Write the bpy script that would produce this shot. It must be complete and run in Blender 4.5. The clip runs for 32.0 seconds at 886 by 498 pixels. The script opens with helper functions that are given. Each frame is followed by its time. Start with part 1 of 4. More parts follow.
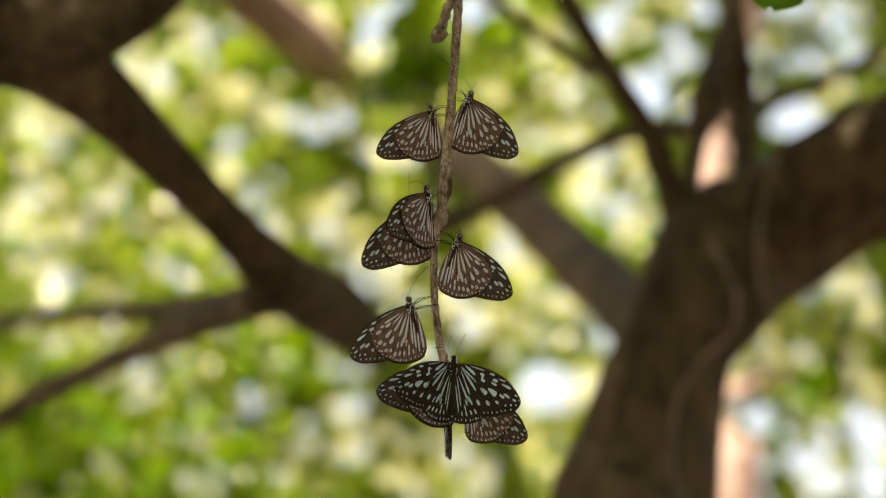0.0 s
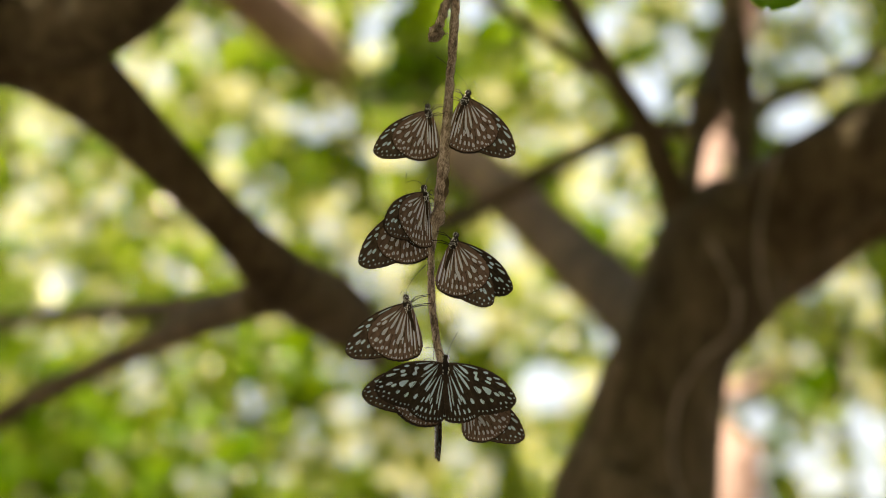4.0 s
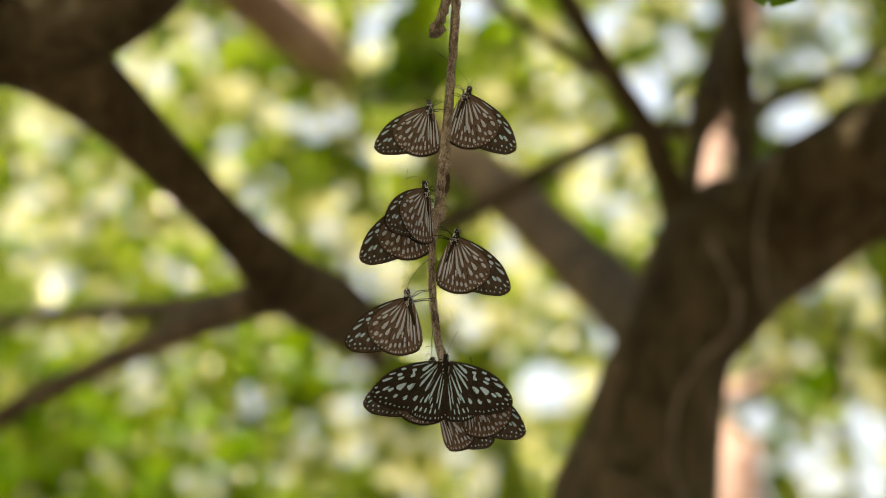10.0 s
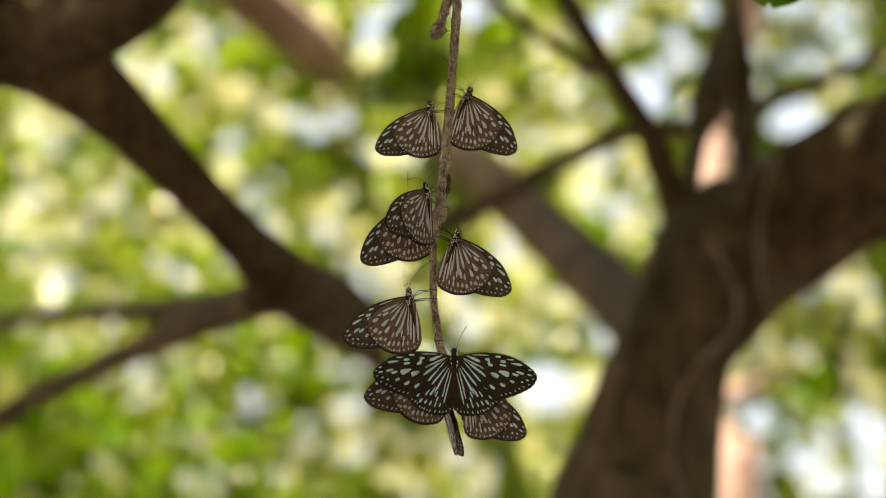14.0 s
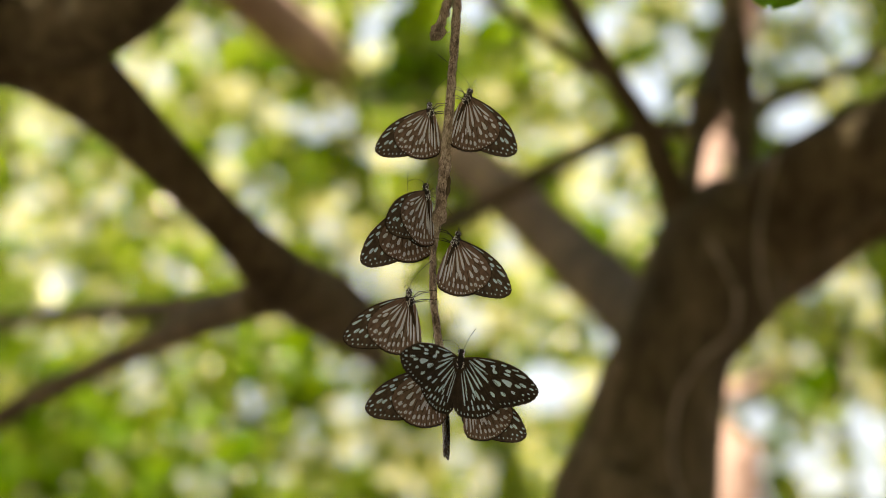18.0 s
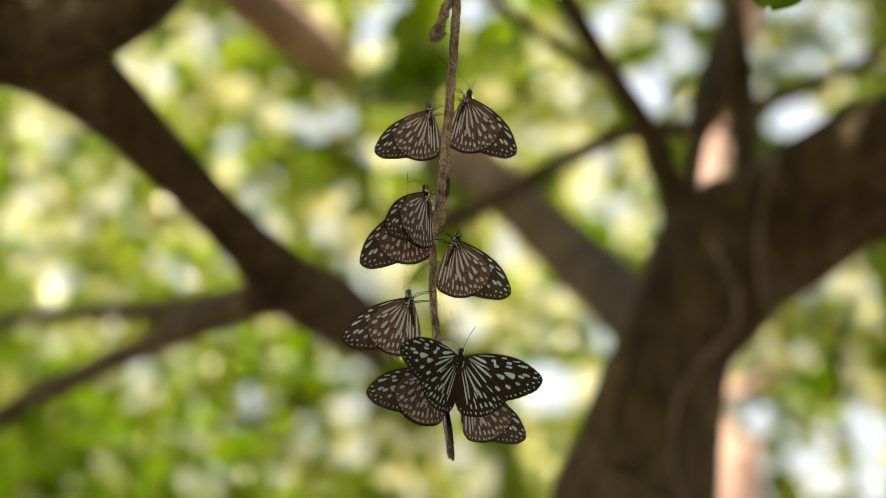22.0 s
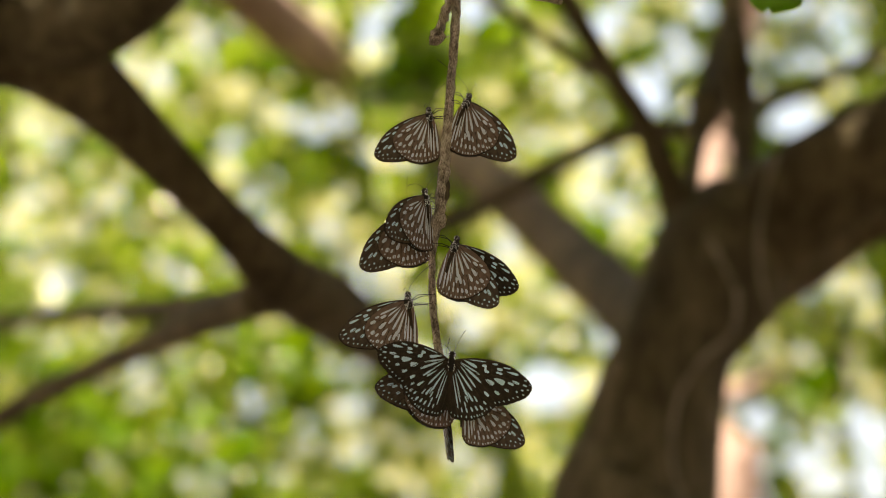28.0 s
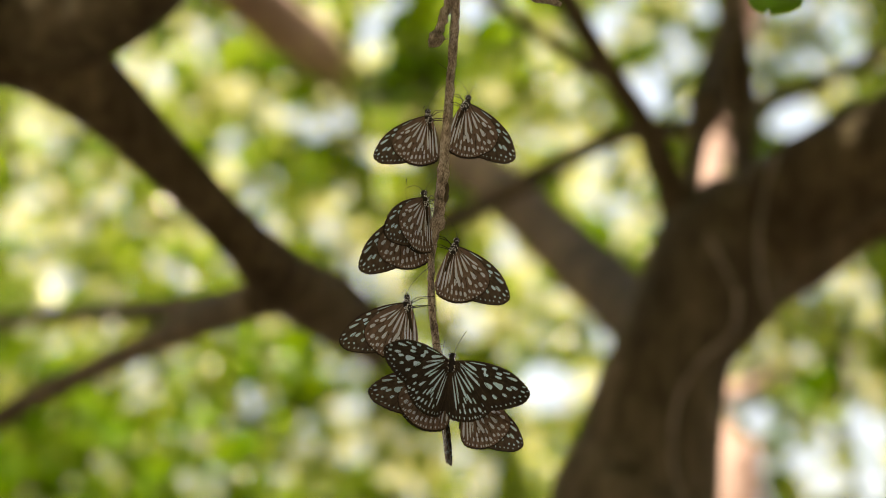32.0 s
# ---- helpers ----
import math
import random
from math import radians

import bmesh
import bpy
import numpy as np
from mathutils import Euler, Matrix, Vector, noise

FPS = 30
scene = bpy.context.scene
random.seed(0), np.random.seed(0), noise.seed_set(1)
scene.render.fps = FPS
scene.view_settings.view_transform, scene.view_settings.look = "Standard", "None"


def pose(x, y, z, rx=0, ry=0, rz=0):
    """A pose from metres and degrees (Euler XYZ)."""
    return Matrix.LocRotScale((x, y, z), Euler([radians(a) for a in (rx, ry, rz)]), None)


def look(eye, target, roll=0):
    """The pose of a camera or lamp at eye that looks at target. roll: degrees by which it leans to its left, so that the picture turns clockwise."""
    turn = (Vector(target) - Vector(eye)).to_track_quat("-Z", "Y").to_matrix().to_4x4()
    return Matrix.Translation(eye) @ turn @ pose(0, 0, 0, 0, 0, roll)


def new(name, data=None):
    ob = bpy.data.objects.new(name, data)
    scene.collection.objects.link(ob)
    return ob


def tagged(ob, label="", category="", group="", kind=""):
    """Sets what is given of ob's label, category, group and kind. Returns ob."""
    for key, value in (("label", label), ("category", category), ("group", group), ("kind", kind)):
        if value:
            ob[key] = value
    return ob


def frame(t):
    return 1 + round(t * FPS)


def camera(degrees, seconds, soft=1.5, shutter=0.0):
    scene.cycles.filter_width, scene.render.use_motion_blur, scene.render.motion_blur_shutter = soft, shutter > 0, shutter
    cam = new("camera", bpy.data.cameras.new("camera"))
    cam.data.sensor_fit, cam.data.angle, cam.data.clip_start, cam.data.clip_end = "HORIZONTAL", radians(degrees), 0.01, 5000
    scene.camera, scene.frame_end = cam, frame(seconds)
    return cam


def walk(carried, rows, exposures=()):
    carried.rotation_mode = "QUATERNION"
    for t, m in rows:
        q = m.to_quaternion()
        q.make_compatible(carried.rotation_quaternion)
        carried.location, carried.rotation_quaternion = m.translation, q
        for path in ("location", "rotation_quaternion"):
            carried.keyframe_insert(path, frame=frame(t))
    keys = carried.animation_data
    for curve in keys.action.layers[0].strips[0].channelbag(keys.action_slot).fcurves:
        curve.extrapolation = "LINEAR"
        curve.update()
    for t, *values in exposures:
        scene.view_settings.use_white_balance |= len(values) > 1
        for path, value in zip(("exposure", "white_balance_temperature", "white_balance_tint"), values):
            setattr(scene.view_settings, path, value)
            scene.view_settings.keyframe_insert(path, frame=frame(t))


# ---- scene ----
# Camera on a tripod, a long lens tilted up at a twig under an added leaf canopy, focused on the twig.
cam = camera(14.0, 32.0, soft=0.55, shutter=0.5)
cam.data.dof.use_dof = True
cam.data.dof.focus_distance = 2.25
cam.data.dof.aperture_fstop = 6.0
SIGHT = pose(0, 0, 1.5, 102, 0, 0)
walk(cam, [(0, SIGHT), (32.0, SIGHT)], [(0, 2.45, 9200, 6), (32.0, 2.45, 9200, 6)])

# World, sun.
world = bpy.data.worlds.new("sky")
scene.world = world
world.use_nodes = True
wn = world.node_tree
sky = wn.nodes.new("ShaderNodeTexSky")
sky.sky_type, sky.sun_disc = "NISHITA", False
sky.air_density, sky.dust_density, sky.ozone_density = 0.6, 8.0, 0.0
SUN_UP, SUN_TURN = radians(60), radians(205)
sky.sun_elevation, sky.sun_rotation = SUN_UP, SUN_TURN
wn.nodes["Background"].inputs["Strength"].default_value = 0.15
wn.links.new(sky.outputs["Color"], wn.nodes["Background"].inputs["Color"])
sun = new("sun", bpy.data.lights.new("sun", "SUN"))
sun.data.energy, sun.data.angle, sun.data.color = 5.0, radians(0.5), (1.0, 0.965, 0.92)
SUN_DIR = Vector((math.sin(SUN_TURN) * math.cos(SUN_UP), math.cos(SUN_TURN) * math.cos(SUN_UP), math.sin(SUN_UP)))
sun.matrix_world = look(SUN_DIR * 40, (0, 0, 0))

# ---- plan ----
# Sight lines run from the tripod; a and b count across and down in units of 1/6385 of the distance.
RX = radians(12)


def place(a, b, y):
    """World point on the sight line (a, b), y metres north of the tripod."""
    ax, up = (a - 784) / 6385, (441 - b) / 6385
    fwd, rise = math.cos(RX) - up * math.sin(RX), math.sin(RX) + up * math.cos(RX)
    return Vector((ax * y / fwd, y, 1.5 + rise * y / fwd))


def unit(y):
    """Metres across per unit of a sight line, y metres north."""
    return y / 6385 / math.cos(RX)


# ---- materials ----
def material(name):
    m = bpy.data.materials.new(name)
    m.use_nodes = True
    nt = m.node_tree
    bs = nt.nodes["Principled BSDF"]
    return m, nt, bs


def noise_tex(nt, scale, detail=4.0, rough=0.6, coord="Object", stretch=None):
    tc = nt.nodes.new("ShaderNodeTexCoord")
    n = nt.nodes.new("ShaderNodeTexNoise")
    n.inputs["Scale"].default_value, n.inputs["Detail"].default_value, n.inputs["Roughness"].default_value = scale, detail, rough
    if stretch:
        mp = nt.nodes.new("ShaderNodeMapping")
        mp.inputs["Scale"].default_value = stretch
        nt.links.new(tc.outputs[coord], mp.inputs["Vector"])
        nt.links.new(mp.outputs["Vector"], n.inputs["Vector"])
    else:
        nt.links.new(tc.outputs[coord], n.inputs["Vector"])
    return n


def ramp(nt, fac, stops):
    r = nt.nodes.new("ShaderNodeValToRGB")
    el = r.color_ramp.elements
    while len(el) < len(stops):
        el.new(0.5)
    for e, (p, c) in zip(el, stops):
        e.position, e.color = p, (*c, 1)
    nt.links.new(fac, r.inputs["Fac"])
    return r


def bump(nt, bs, height, dist, strength=1.0):
    b = nt.nodes.new("ShaderNodeBump")
    b.inputs["Distance"].default_value, b.inputs["Strength"].default_value = dist, strength
    nt.links.new(height, b.inputs["Height"])
    nt.links.new(b.outputs["Normal"], bs.inputs["Normal"])


def see_through(nt, bs, color_socket, color, share):
    """Lets part of the light pass diffusely through a thin sheet."""
    tr = nt.nodes.new("ShaderNodeBsdfTranslucent")
    tr.inputs["Color"].default_value = (*color, 1)
    if color_socket is not None:
        nt.links.new(color_socket, tr.inputs["Color"])
    mix = nt.nodes.new("ShaderNodeMixShader")
    mix.inputs["Fac"].default_value = share
    nt.links.new(bs.outputs["BSDF"], mix.inputs[1])
    nt.links.new(tr.outputs["BSDF"], mix.inputs[2])
    nt.links.new(mix.outputs["Shader"], nt.nodes["Material Output"].inputs["Surface"])


def bark_material(name, dark, mid, pale, scale, depth, along=0.35):
    m, nt, bs = material(name)
    n1 = noise_tex(nt, scale, 6, 0.65, stretch=(1, 1, along))
    n2 = noise_tex(nt, scale * 6, 5, 0.7, stretch=(1, 1, 0.85 * along))
    mixf = nt.nodes.new("ShaderNodeMath")
    mixf.operation = "MULTIPLY_ADD"
    mixf.inputs[1].default_value, mixf.inputs[2].default_value = 0.5, 0.0
    add = nt.nodes.new("ShaderNodeMath")
    add.operation = "MULTIPLY_ADD"
    add.inputs[1].default_value = 0.5
    nt.links.new(n1.outputs["Fac"], mixf.inputs[0])
    nt.links.new(n2.outputs["Fac"], add.inputs[0])
    nt.links.new(mixf.outputs[0], add.inputs[2])
    r = ramp(nt, add.outputs[0], [(0.40, dark), (0.5, mid), (0.60, pale)])
    nt.links.new(r.outputs["Color"], bs.inputs["Base Color"])
    bs.inputs["Roughness"].default_value = 0.9
    bs.inputs["Specular IOR Level"].default_value = 0.15
    bump(nt, bs, add.outputs[0], depth, 0.9)
    return m


def leaf_material(name, a, b, c, share, gloss=0.6, rough=0.32, glow=(1.95, 2.2, 0.7)):
    """Leaves: each its own green, thin enough to glow when the sun is behind them."""
    m, nt, bs = material(name)
    geo = nt.nodes.new("ShaderNodeNewGeometry")
    r = ramp(nt, geo.outputs["Random Per Island"], [(0.0, a), (0.55, b), (1.0, c)])
    n = noise_tex(nt, 9, 3)
    mx = nt.nodes.new("ShaderNodeMix")
    mx.data_type, mx.blend_type = "RGBA", "MULTIPLY"
    mx.inputs["Factor"].default_value = 0.5
    nt.links.new(r.outputs["Color"], mx.inputs["A"])
    nt.links.new(ramp(nt, n.outputs["Fac"], [(0.3, (0.6, 0.62, 0.5)), (0.7, (1.25, 1.2, 1.0))]).outputs["Color"], mx.inputs["B"])
    nt.links.new(mx.outputs["Result"], bs.inputs["Base Color"])
    bs.inputs["Roughness"].default_value = rough
    bs.inputs["Specular IOR Level"].default_value = gloss
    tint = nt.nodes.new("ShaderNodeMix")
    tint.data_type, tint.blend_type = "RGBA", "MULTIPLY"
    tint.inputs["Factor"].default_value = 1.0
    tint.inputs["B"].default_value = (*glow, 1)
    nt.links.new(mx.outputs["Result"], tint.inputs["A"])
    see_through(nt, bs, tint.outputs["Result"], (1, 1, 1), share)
    return m


def wing_material(name, dark, pale, share, scale=260):
    m, nt, bs = material(name)
    n1 = noise_tex(nt, scale, 4, 0.6)
    n2 = noise_tex(nt, scale * 9, 3, 0.6)
    ad = nt.nodes.new("ShaderNodeMath")
    ad.operation = "MULTIPLY_ADD"
    ad.inputs[1].default_value = 0.4
    nt.links.new(n2.outputs["Fac"], ad.inputs[0])
    half = nt.nodes.new("ShaderNodeMath")
    half.operation = "MULTIPLY"
    half.inputs[1].default_value = 0.6
    nt.links.new(n1.outputs["Fac"], half.inputs[0])
    nt.links.new(half.outputs[0], ad.inputs[2])
    r = ramp(nt, ad.outputs[0], [(0.32, dark), (0.66, pale)])
    nt.links.new(r.outputs["Color"], bs.inputs["Base Color"])
    bs.inputs["Roughness"].default_value = 0.75
    bs.inputs["Specular IOR Level"].default_value = 0.15
    bump(nt, bs, n2.outputs["Fac"], 0.0001, 0.5)
    see_through(nt, bs, r.outputs["Color"], pale, share)
    return m


BARK = bark_material("bark_dark", (0.0255, 0.0205, 0.0125), (0.054, 0.044, 0.028), (0.108, 0.089, 0.058), 9, 0.012)
# Greyer bark, also lightened in place of bounce light on trunk and limbs.
BARK_TRUNK = bark_material("bark_grey_brown_lit", (0.0355, 0.030, 0.020), (0.073, 0.0625, 0.043), (0.14, 0.122, 0.087), 9, 0.012)
BARK_PALE = bark_material("bark_weathered", (0.032, 0.024, 0.014), (0.066, 0.05, 0.03), (0.12, 0.093, 0.058), 8, 0.01)
# Pinkish bark whose pale and dark patches stand in for sun dapples.
BARK_DAPPLED = bark_material("bark_dappled_pink", (0.055, 0.034, 0.027), (0.145, 0.098, 0.09), (0.27, 0.205, 0.20), 7, 0.006, 0.7)
BARK_VINE = bark_material("bark_vine_grey", (0.10, 0.09, 0.078), (0.18, 0.165, 0.145), (0.27, 0.25, 0.22), 30, 0.003)
BARK_PINK = bark_material("bark_pinkish", (0.13, 0.085, 0.078), (0.23, 0.165, 0.152), (0.34, 0.265, 0.25), 8, 0.006)
TWIG = bark_material("twig_bark", (0.06, 0.05, 0.041), (0.25, 0.215, 0.185), (0.50, 0.465, 0.425), 260, 0.003, 0.5)
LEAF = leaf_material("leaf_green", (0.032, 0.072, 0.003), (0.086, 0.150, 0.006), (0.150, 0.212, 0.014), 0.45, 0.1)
# Leaf colour painted pale so the chinks look brightly lit.
LEAF_FAR = leaf_material("leaf_painted_bright", (0.16, 0.18, 0.08), (0.25, 0.262, 0.14), (0.355, 0.357, 0.225), 0.4, 0.3, 0.32, (1.73, 1.84, 1.24))
LEAF_GLINT = leaf_material("leaf_glint_glossy", (0.06, 0.10, 0.01), (0.12, 0.15, 0.02), (0.2, 0.21, 0.045), 0.35, 0.5, 0.25)
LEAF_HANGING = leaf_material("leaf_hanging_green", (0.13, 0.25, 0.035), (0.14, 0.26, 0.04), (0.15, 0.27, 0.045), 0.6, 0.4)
# Leaf green at about half strength; puts shade into the dark sprays.
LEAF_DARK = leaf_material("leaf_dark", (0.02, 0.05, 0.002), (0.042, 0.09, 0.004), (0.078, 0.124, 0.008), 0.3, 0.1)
UNDER = wing_material("wing_underside_brown", (0.098, 0.070, 0.057), (0.200, 0.146, 0.123), 0.32)
UPPER = wing_material("wing_upperside_black_brown", (0.0135, 0.0105, 0.0085), (0.035, 0.0275, 0.0215), 0.12)
FORE_UNDER = wing_material("forewing_underside_dark_brown", (0.042, 0.032, 0.0255), (0.112, 0.087, 0.071), 0.28)
PALE = wing_material("pale_lilac_scales", (0.38, 0.445, 0.55), (0.56, 0.64, 0.77), 0.05)
BLUE = wing_material("pale_blue_scales", (0.36, 0.57, 0.73), (0.49, 0.70, 0.86), 0.05)
VEIN = wing_material("vein_black", (0.022, 0.016, 0.012), (0.05, 0.038, 0.03), 0.0)
BODY = wing_material("body_black", (0.006, 0.006, 0.006), (0.02, 0.018, 0.017), 0.0, 700)
BODY_BROWN = wing_material("abdomen_brown", (0.015, 0.011, 0.008), (0.04, 0.03, 0.022), 0.0, 700)
DOT = wing_material("white_dots", (0.66, 0.72, 0.8), (0.8, 0.85, 0.92), 0.0)
ground_m, nt, bs = material("leaf_litter_soil")
g1, g2 = noise_tex(nt, 1.3, 6), noise_tex(nt, 22, 5)
r1 = ramp(nt, g1.outputs["Fac"], [(0.3, (0.06, 0.045, 0.03)), (0.55, (0.14, 0.10, 0.06)), (0.75, (0.10, 0.13, 0.045))])
nt.links.new(r1.outputs["Color"], bs.inputs["Base Color"])
bs.inputs["Roughness"].default_value = 0.95
bump(nt, bs, g2.outputs["Fac"], 0.03)


# ---- mesh helpers ----
def mesh(name, verts, faces, mats, slots=None, smooth=True):
    me = bpy.data.meshes.new(name)
    me.from_pydata([tuple(v) for v in verts], [], faces)
    for m in mats:
        me.materials.append(m)
    if slots is not None:
        me.polygons.foreach_set("material_index", slots)
    me.polygons.foreach_set("use_smooth", [smooth] * len(me.polygons))
    me.update()
    return me


def part(name, geo, mats, parent, label=""):
    """Links a (verts, faces) pair, or a ready mesh, as one mesh object under a thing or a part."""
    me = geo if isinstance(geo, bpy.types.Mesh) else mesh(name, geo[0], geo[1], mats if isinstance(mats, (list, tuple)) else [mats])
    ob = new(name, me)
    ob.parent = parent
    return tagged(ob, label)


def spline(points, steps):
    """Points along a smooth curve through the given ones (any number of coordinates each)."""
    P = np.array(points, float)
    P = np.vstack([2 * P[0] - P[1], P, 2 * P[-1] - P[-2]])
    out = []
    for i in range(1, len(P) - 2):
        a, b, c, d = P[i - 1], P[i], P[i + 1], P[i + 2]
        for k in range(steps):
            t = k / steps
            out.append(0.5 * (2 * b + (c - a) * t + (2 * a - 5 * b + 4 * c - d) * t * t + (3 * b - a - 3 * c + d) * t ** 3))
    out.append(P[-2])
    return np.array(out)


def tube(path, sides=10, rough=0.0, seed=0.0, freq=1.0, start=0):
    """A closed tapering tube: rows of x, y, z, radius."""
    V, F = [], []
    path = np.array(path, float)
    n = len(path)
    ref = Vector((0.31, 0.2, 0.93))
    for i in range(n):
        p = Vector(path[i][:3])
        t = (Vector(path[min(i + 1, n - 1)][:3]) - Vector(path[max(i - 1, 0)][:3])).normalized()
        if abs(t.dot(ref)) > 0.95:
            ref = Vector((1, 0.1, 0))
        a = t.cross(ref).normalized()
        ref = a.cross(t) if a.length > 0 else ref
        b = t.cross(a)
        for k in range(sides):
            w = 2 * math.pi * k / sides
            d = a * math.cos(w) + b * math.sin(w)
            r = path[i][3]
            if rough:
                q = (p + d * r) * freq
                r *= 1 + rough * (noise.noise(q + Vector((seed, 0, 0))) + 0.5 * noise.noise(q * 2.7 + Vector((0, seed, 0))))
            V.append(p + d * r)
    for i in range(n - 1):
        for k in range(sides):
            j = (k + 1) % sides
            F.append((start + i * sides + k, start + i * sides + j, start + (i + 1) * sides + j, start + (i + 1) * sides + k))
    F.append(tuple(start + k for k in reversed(range(sides))))
    F.append(tuple(start + (n - 1) * sides + k for k in range(sides)))
    return V, F


def join(*pieces):
    V, F = [], []
    for v, f in pieces:
        o = len(V)
        V.extend(v)
        F.extend(tuple(i + o for i in q) for q in f)
    return V, F


def ball(c, rx, ry, rz, n=10, m=7):
    """An egg with radii along x, y, z."""
    V = [Vector(c) + Vector((0, 0, rz))]
    F = []
    for i in range(1, m):
        th = math.pi * i / m
        for k in range(n):
            w = 2 * math.pi * k / n
            V.append(Vector(c) + Vector((rx * math.sin(th) * math.cos(w), ry * math.sin(th) * math.sin(w), rz * math.cos(th))))
    V.append(Vector(c) - Vector((0, 0, rz)))
    last = len(V) - 1
    for k in range(n):
        j = (k + 1) % n
        F.append((0, 1 + k, 1 + j))
        F.append((last, last - n + j, last - n + k))
        for i in range(m - 2):
            F.append((1 + i * n + k, 1 + (i + 1) * n + k, 1 + (i + 1) * n + j, 1 + i * n + j))
    return V, F


# ---- ground ----
gv, gf = [], []
rings = [0, 2, 4, 7, 11, 17, 26, 45, 90, 250, 800, 3000]
for i, rr in enumerate(rings):
    for k in range(48):
        w = 2 * math.pi * k / 48
        x, y = rr * math.cos(w), 6 + rr * math.sin(w)
        gv.append((x, y, 0.10 * noise.noise(Vector((x * 0.3, y * 0.3, 0))) if 0 < rr < 60 else 0.0))
for i in range(len(rings) - 1):
    for k in range(48):
        j = (k + 1) % 48
        gf.append((i * 48 + k, (i + 1) * 48 + k, (i + 1) * 48 + j, i * 48 + j))
tagged(new("ground", mesh("ground", gv, gf, [ground_m])), "brown soil with leaf litter under the trees", "ground", kind="structure")


# ---- leaves ----
def leaf_cloud(points, size, rng, flat=0.5, spread=0.35, droop=0.0, face=None, loose=1.0):
    """One mesh of folded pointed leaves, one at each point."""
    n = len(points)
    V = np.zeros((n * 8, 3))
    s = size * (1 + spread * rng.standard_normal(n)).clip(0.45, 1.8)
    nz = rng.standard_normal((n, 3)) * loose + (np.array([0, 0, flat * 2]) if face is None else np.array(face))
    nz /= np.linalg.norm(nz, axis=1)[:, None]
    h = rng.standard_normal((n, 3)) - np.array([0, 0, droop])
    d = h - nz * (h * nz).sum(1)[:, None]
    d /= np.linalg.norm(d, axis=1)[:, None]
    e = np.cross(nz, d)
    # along, across, lift
    shape = [(-0.5, 0, 0), (-0.2, 0.25, 0.06), (0.15, 0.23, 0.05), (0.55, 0, -0.09), (0.15, -0.23, 0.05), (-0.2, -0.25, 0.06), (-0.2, 0, 0), (0.15, 0, -0.02)]
    P = np.array(points)
    for k, (u, v, w) in enumerate(shape):
        V[k::8] = P + s[:, None] * (u * d + v * e + w * nz)
    quad = [(0, 6, 1), (1, 6, 7, 2), (2, 7, 3), (0, 5, 6), (5, 4, 7, 6), (4, 3, 7)]
    F = []
    for i in range(n):
        o = i * 8
        F.extend(tuple(q + o for q in f) for f in quad)
    return V, F


def crown_points(rng, n, centre, radii, hollow=0.35, lumps=14):
    """Points in an uneven crown made of lumps."""
    c, r = np.array(centre), np.array(radii)
    L = rng.standard_normal((lumps, 3))
    L /= np.linalg.norm(L, axis=1)[:, None]
    L *= rng.uniform(hollow, 0.85, (lumps, 1))
    which = rng.integers(0, lumps, n)
    q = rng.standard_normal((n, 3))
    q /= np.linalg.norm(q, axis=1)[:, None]
    q *= rng.uniform(0.2, 1, (n, 1)) ** 0.6 * 0.42
    return c + (L[which] + q) * r


def tree(x, y, height, spread, seed, leaves, size, trunk_r=0.14, base=0.35, sprays=None):
    """A whole tree: tapered trunk, limbs and a crown of leaves, with further leafy sprays where given."""
    rng = np.random.default_rng(seed)
    t = tagged(new("tree"), "broadleaf tree with a bright green leafy crown", "tree", "trees around")
    t.location = (x, y, 0)
    path = [(0, 0, -0.1, trunk_r * 1.5), (0.02, 0.02, 0.4, trunk_r * 1.08), (0.06, -0.05, height * 0.33, trunk_r * 0.9), (-0.05, 0.04, height * 0.6, trunk_r * 0.55), (0, 0, height * 0.8, trunk_r * 0.2)]
    part("trunk", tube(spline(path, 6), 12, 0.12, seed, 4), BARK, t)
    for k in range(7):
        h = height * rng.uniform(min(base + 0.12, 0.6), 0.72)
        a = k * 2.4 + rng.uniform(-0.4, 0.4)
        o = np.array([0, 0, h])
        e = o + np.array([math.cos(a) * spread * 0.7, math.sin(a) * spread * 0.7, height * rng.uniform(0.12, 0.25)])
        m = (o + e) / 2 + rng.uniform(-0.15, 0.15, 3)
        part("limb", tube(spline([(*o, trunk_r * 0.45), (*m, trunk_r * 0.3), (*e, trunk_r * 0.08)], 5), 8, 0.1, seed + k, 5), BARK, t)
    mid = height * (base + 1) / 2
    pts = crown_points(rng, leaves, (0, 0, mid), (spread, spread, height * (1 - base) * 0.55), lumps=22)
    cr = part("crown", mesh("crown", *leaf_cloud(pts, size, rng), [LEAF], smooth=False), None, t, "many small sunlit green leaves")
    tagged(cr, kind="stuff")
    if sprays is not None:
        cr = part("crown", mesh("crown", sprays[0] - np.array([x, y, 0]), sprays[1], [LEAF], smooth=False), None, t, "low leafy sprays with the sky showing between")
        tagged(cr, kind="stuff")
    return t


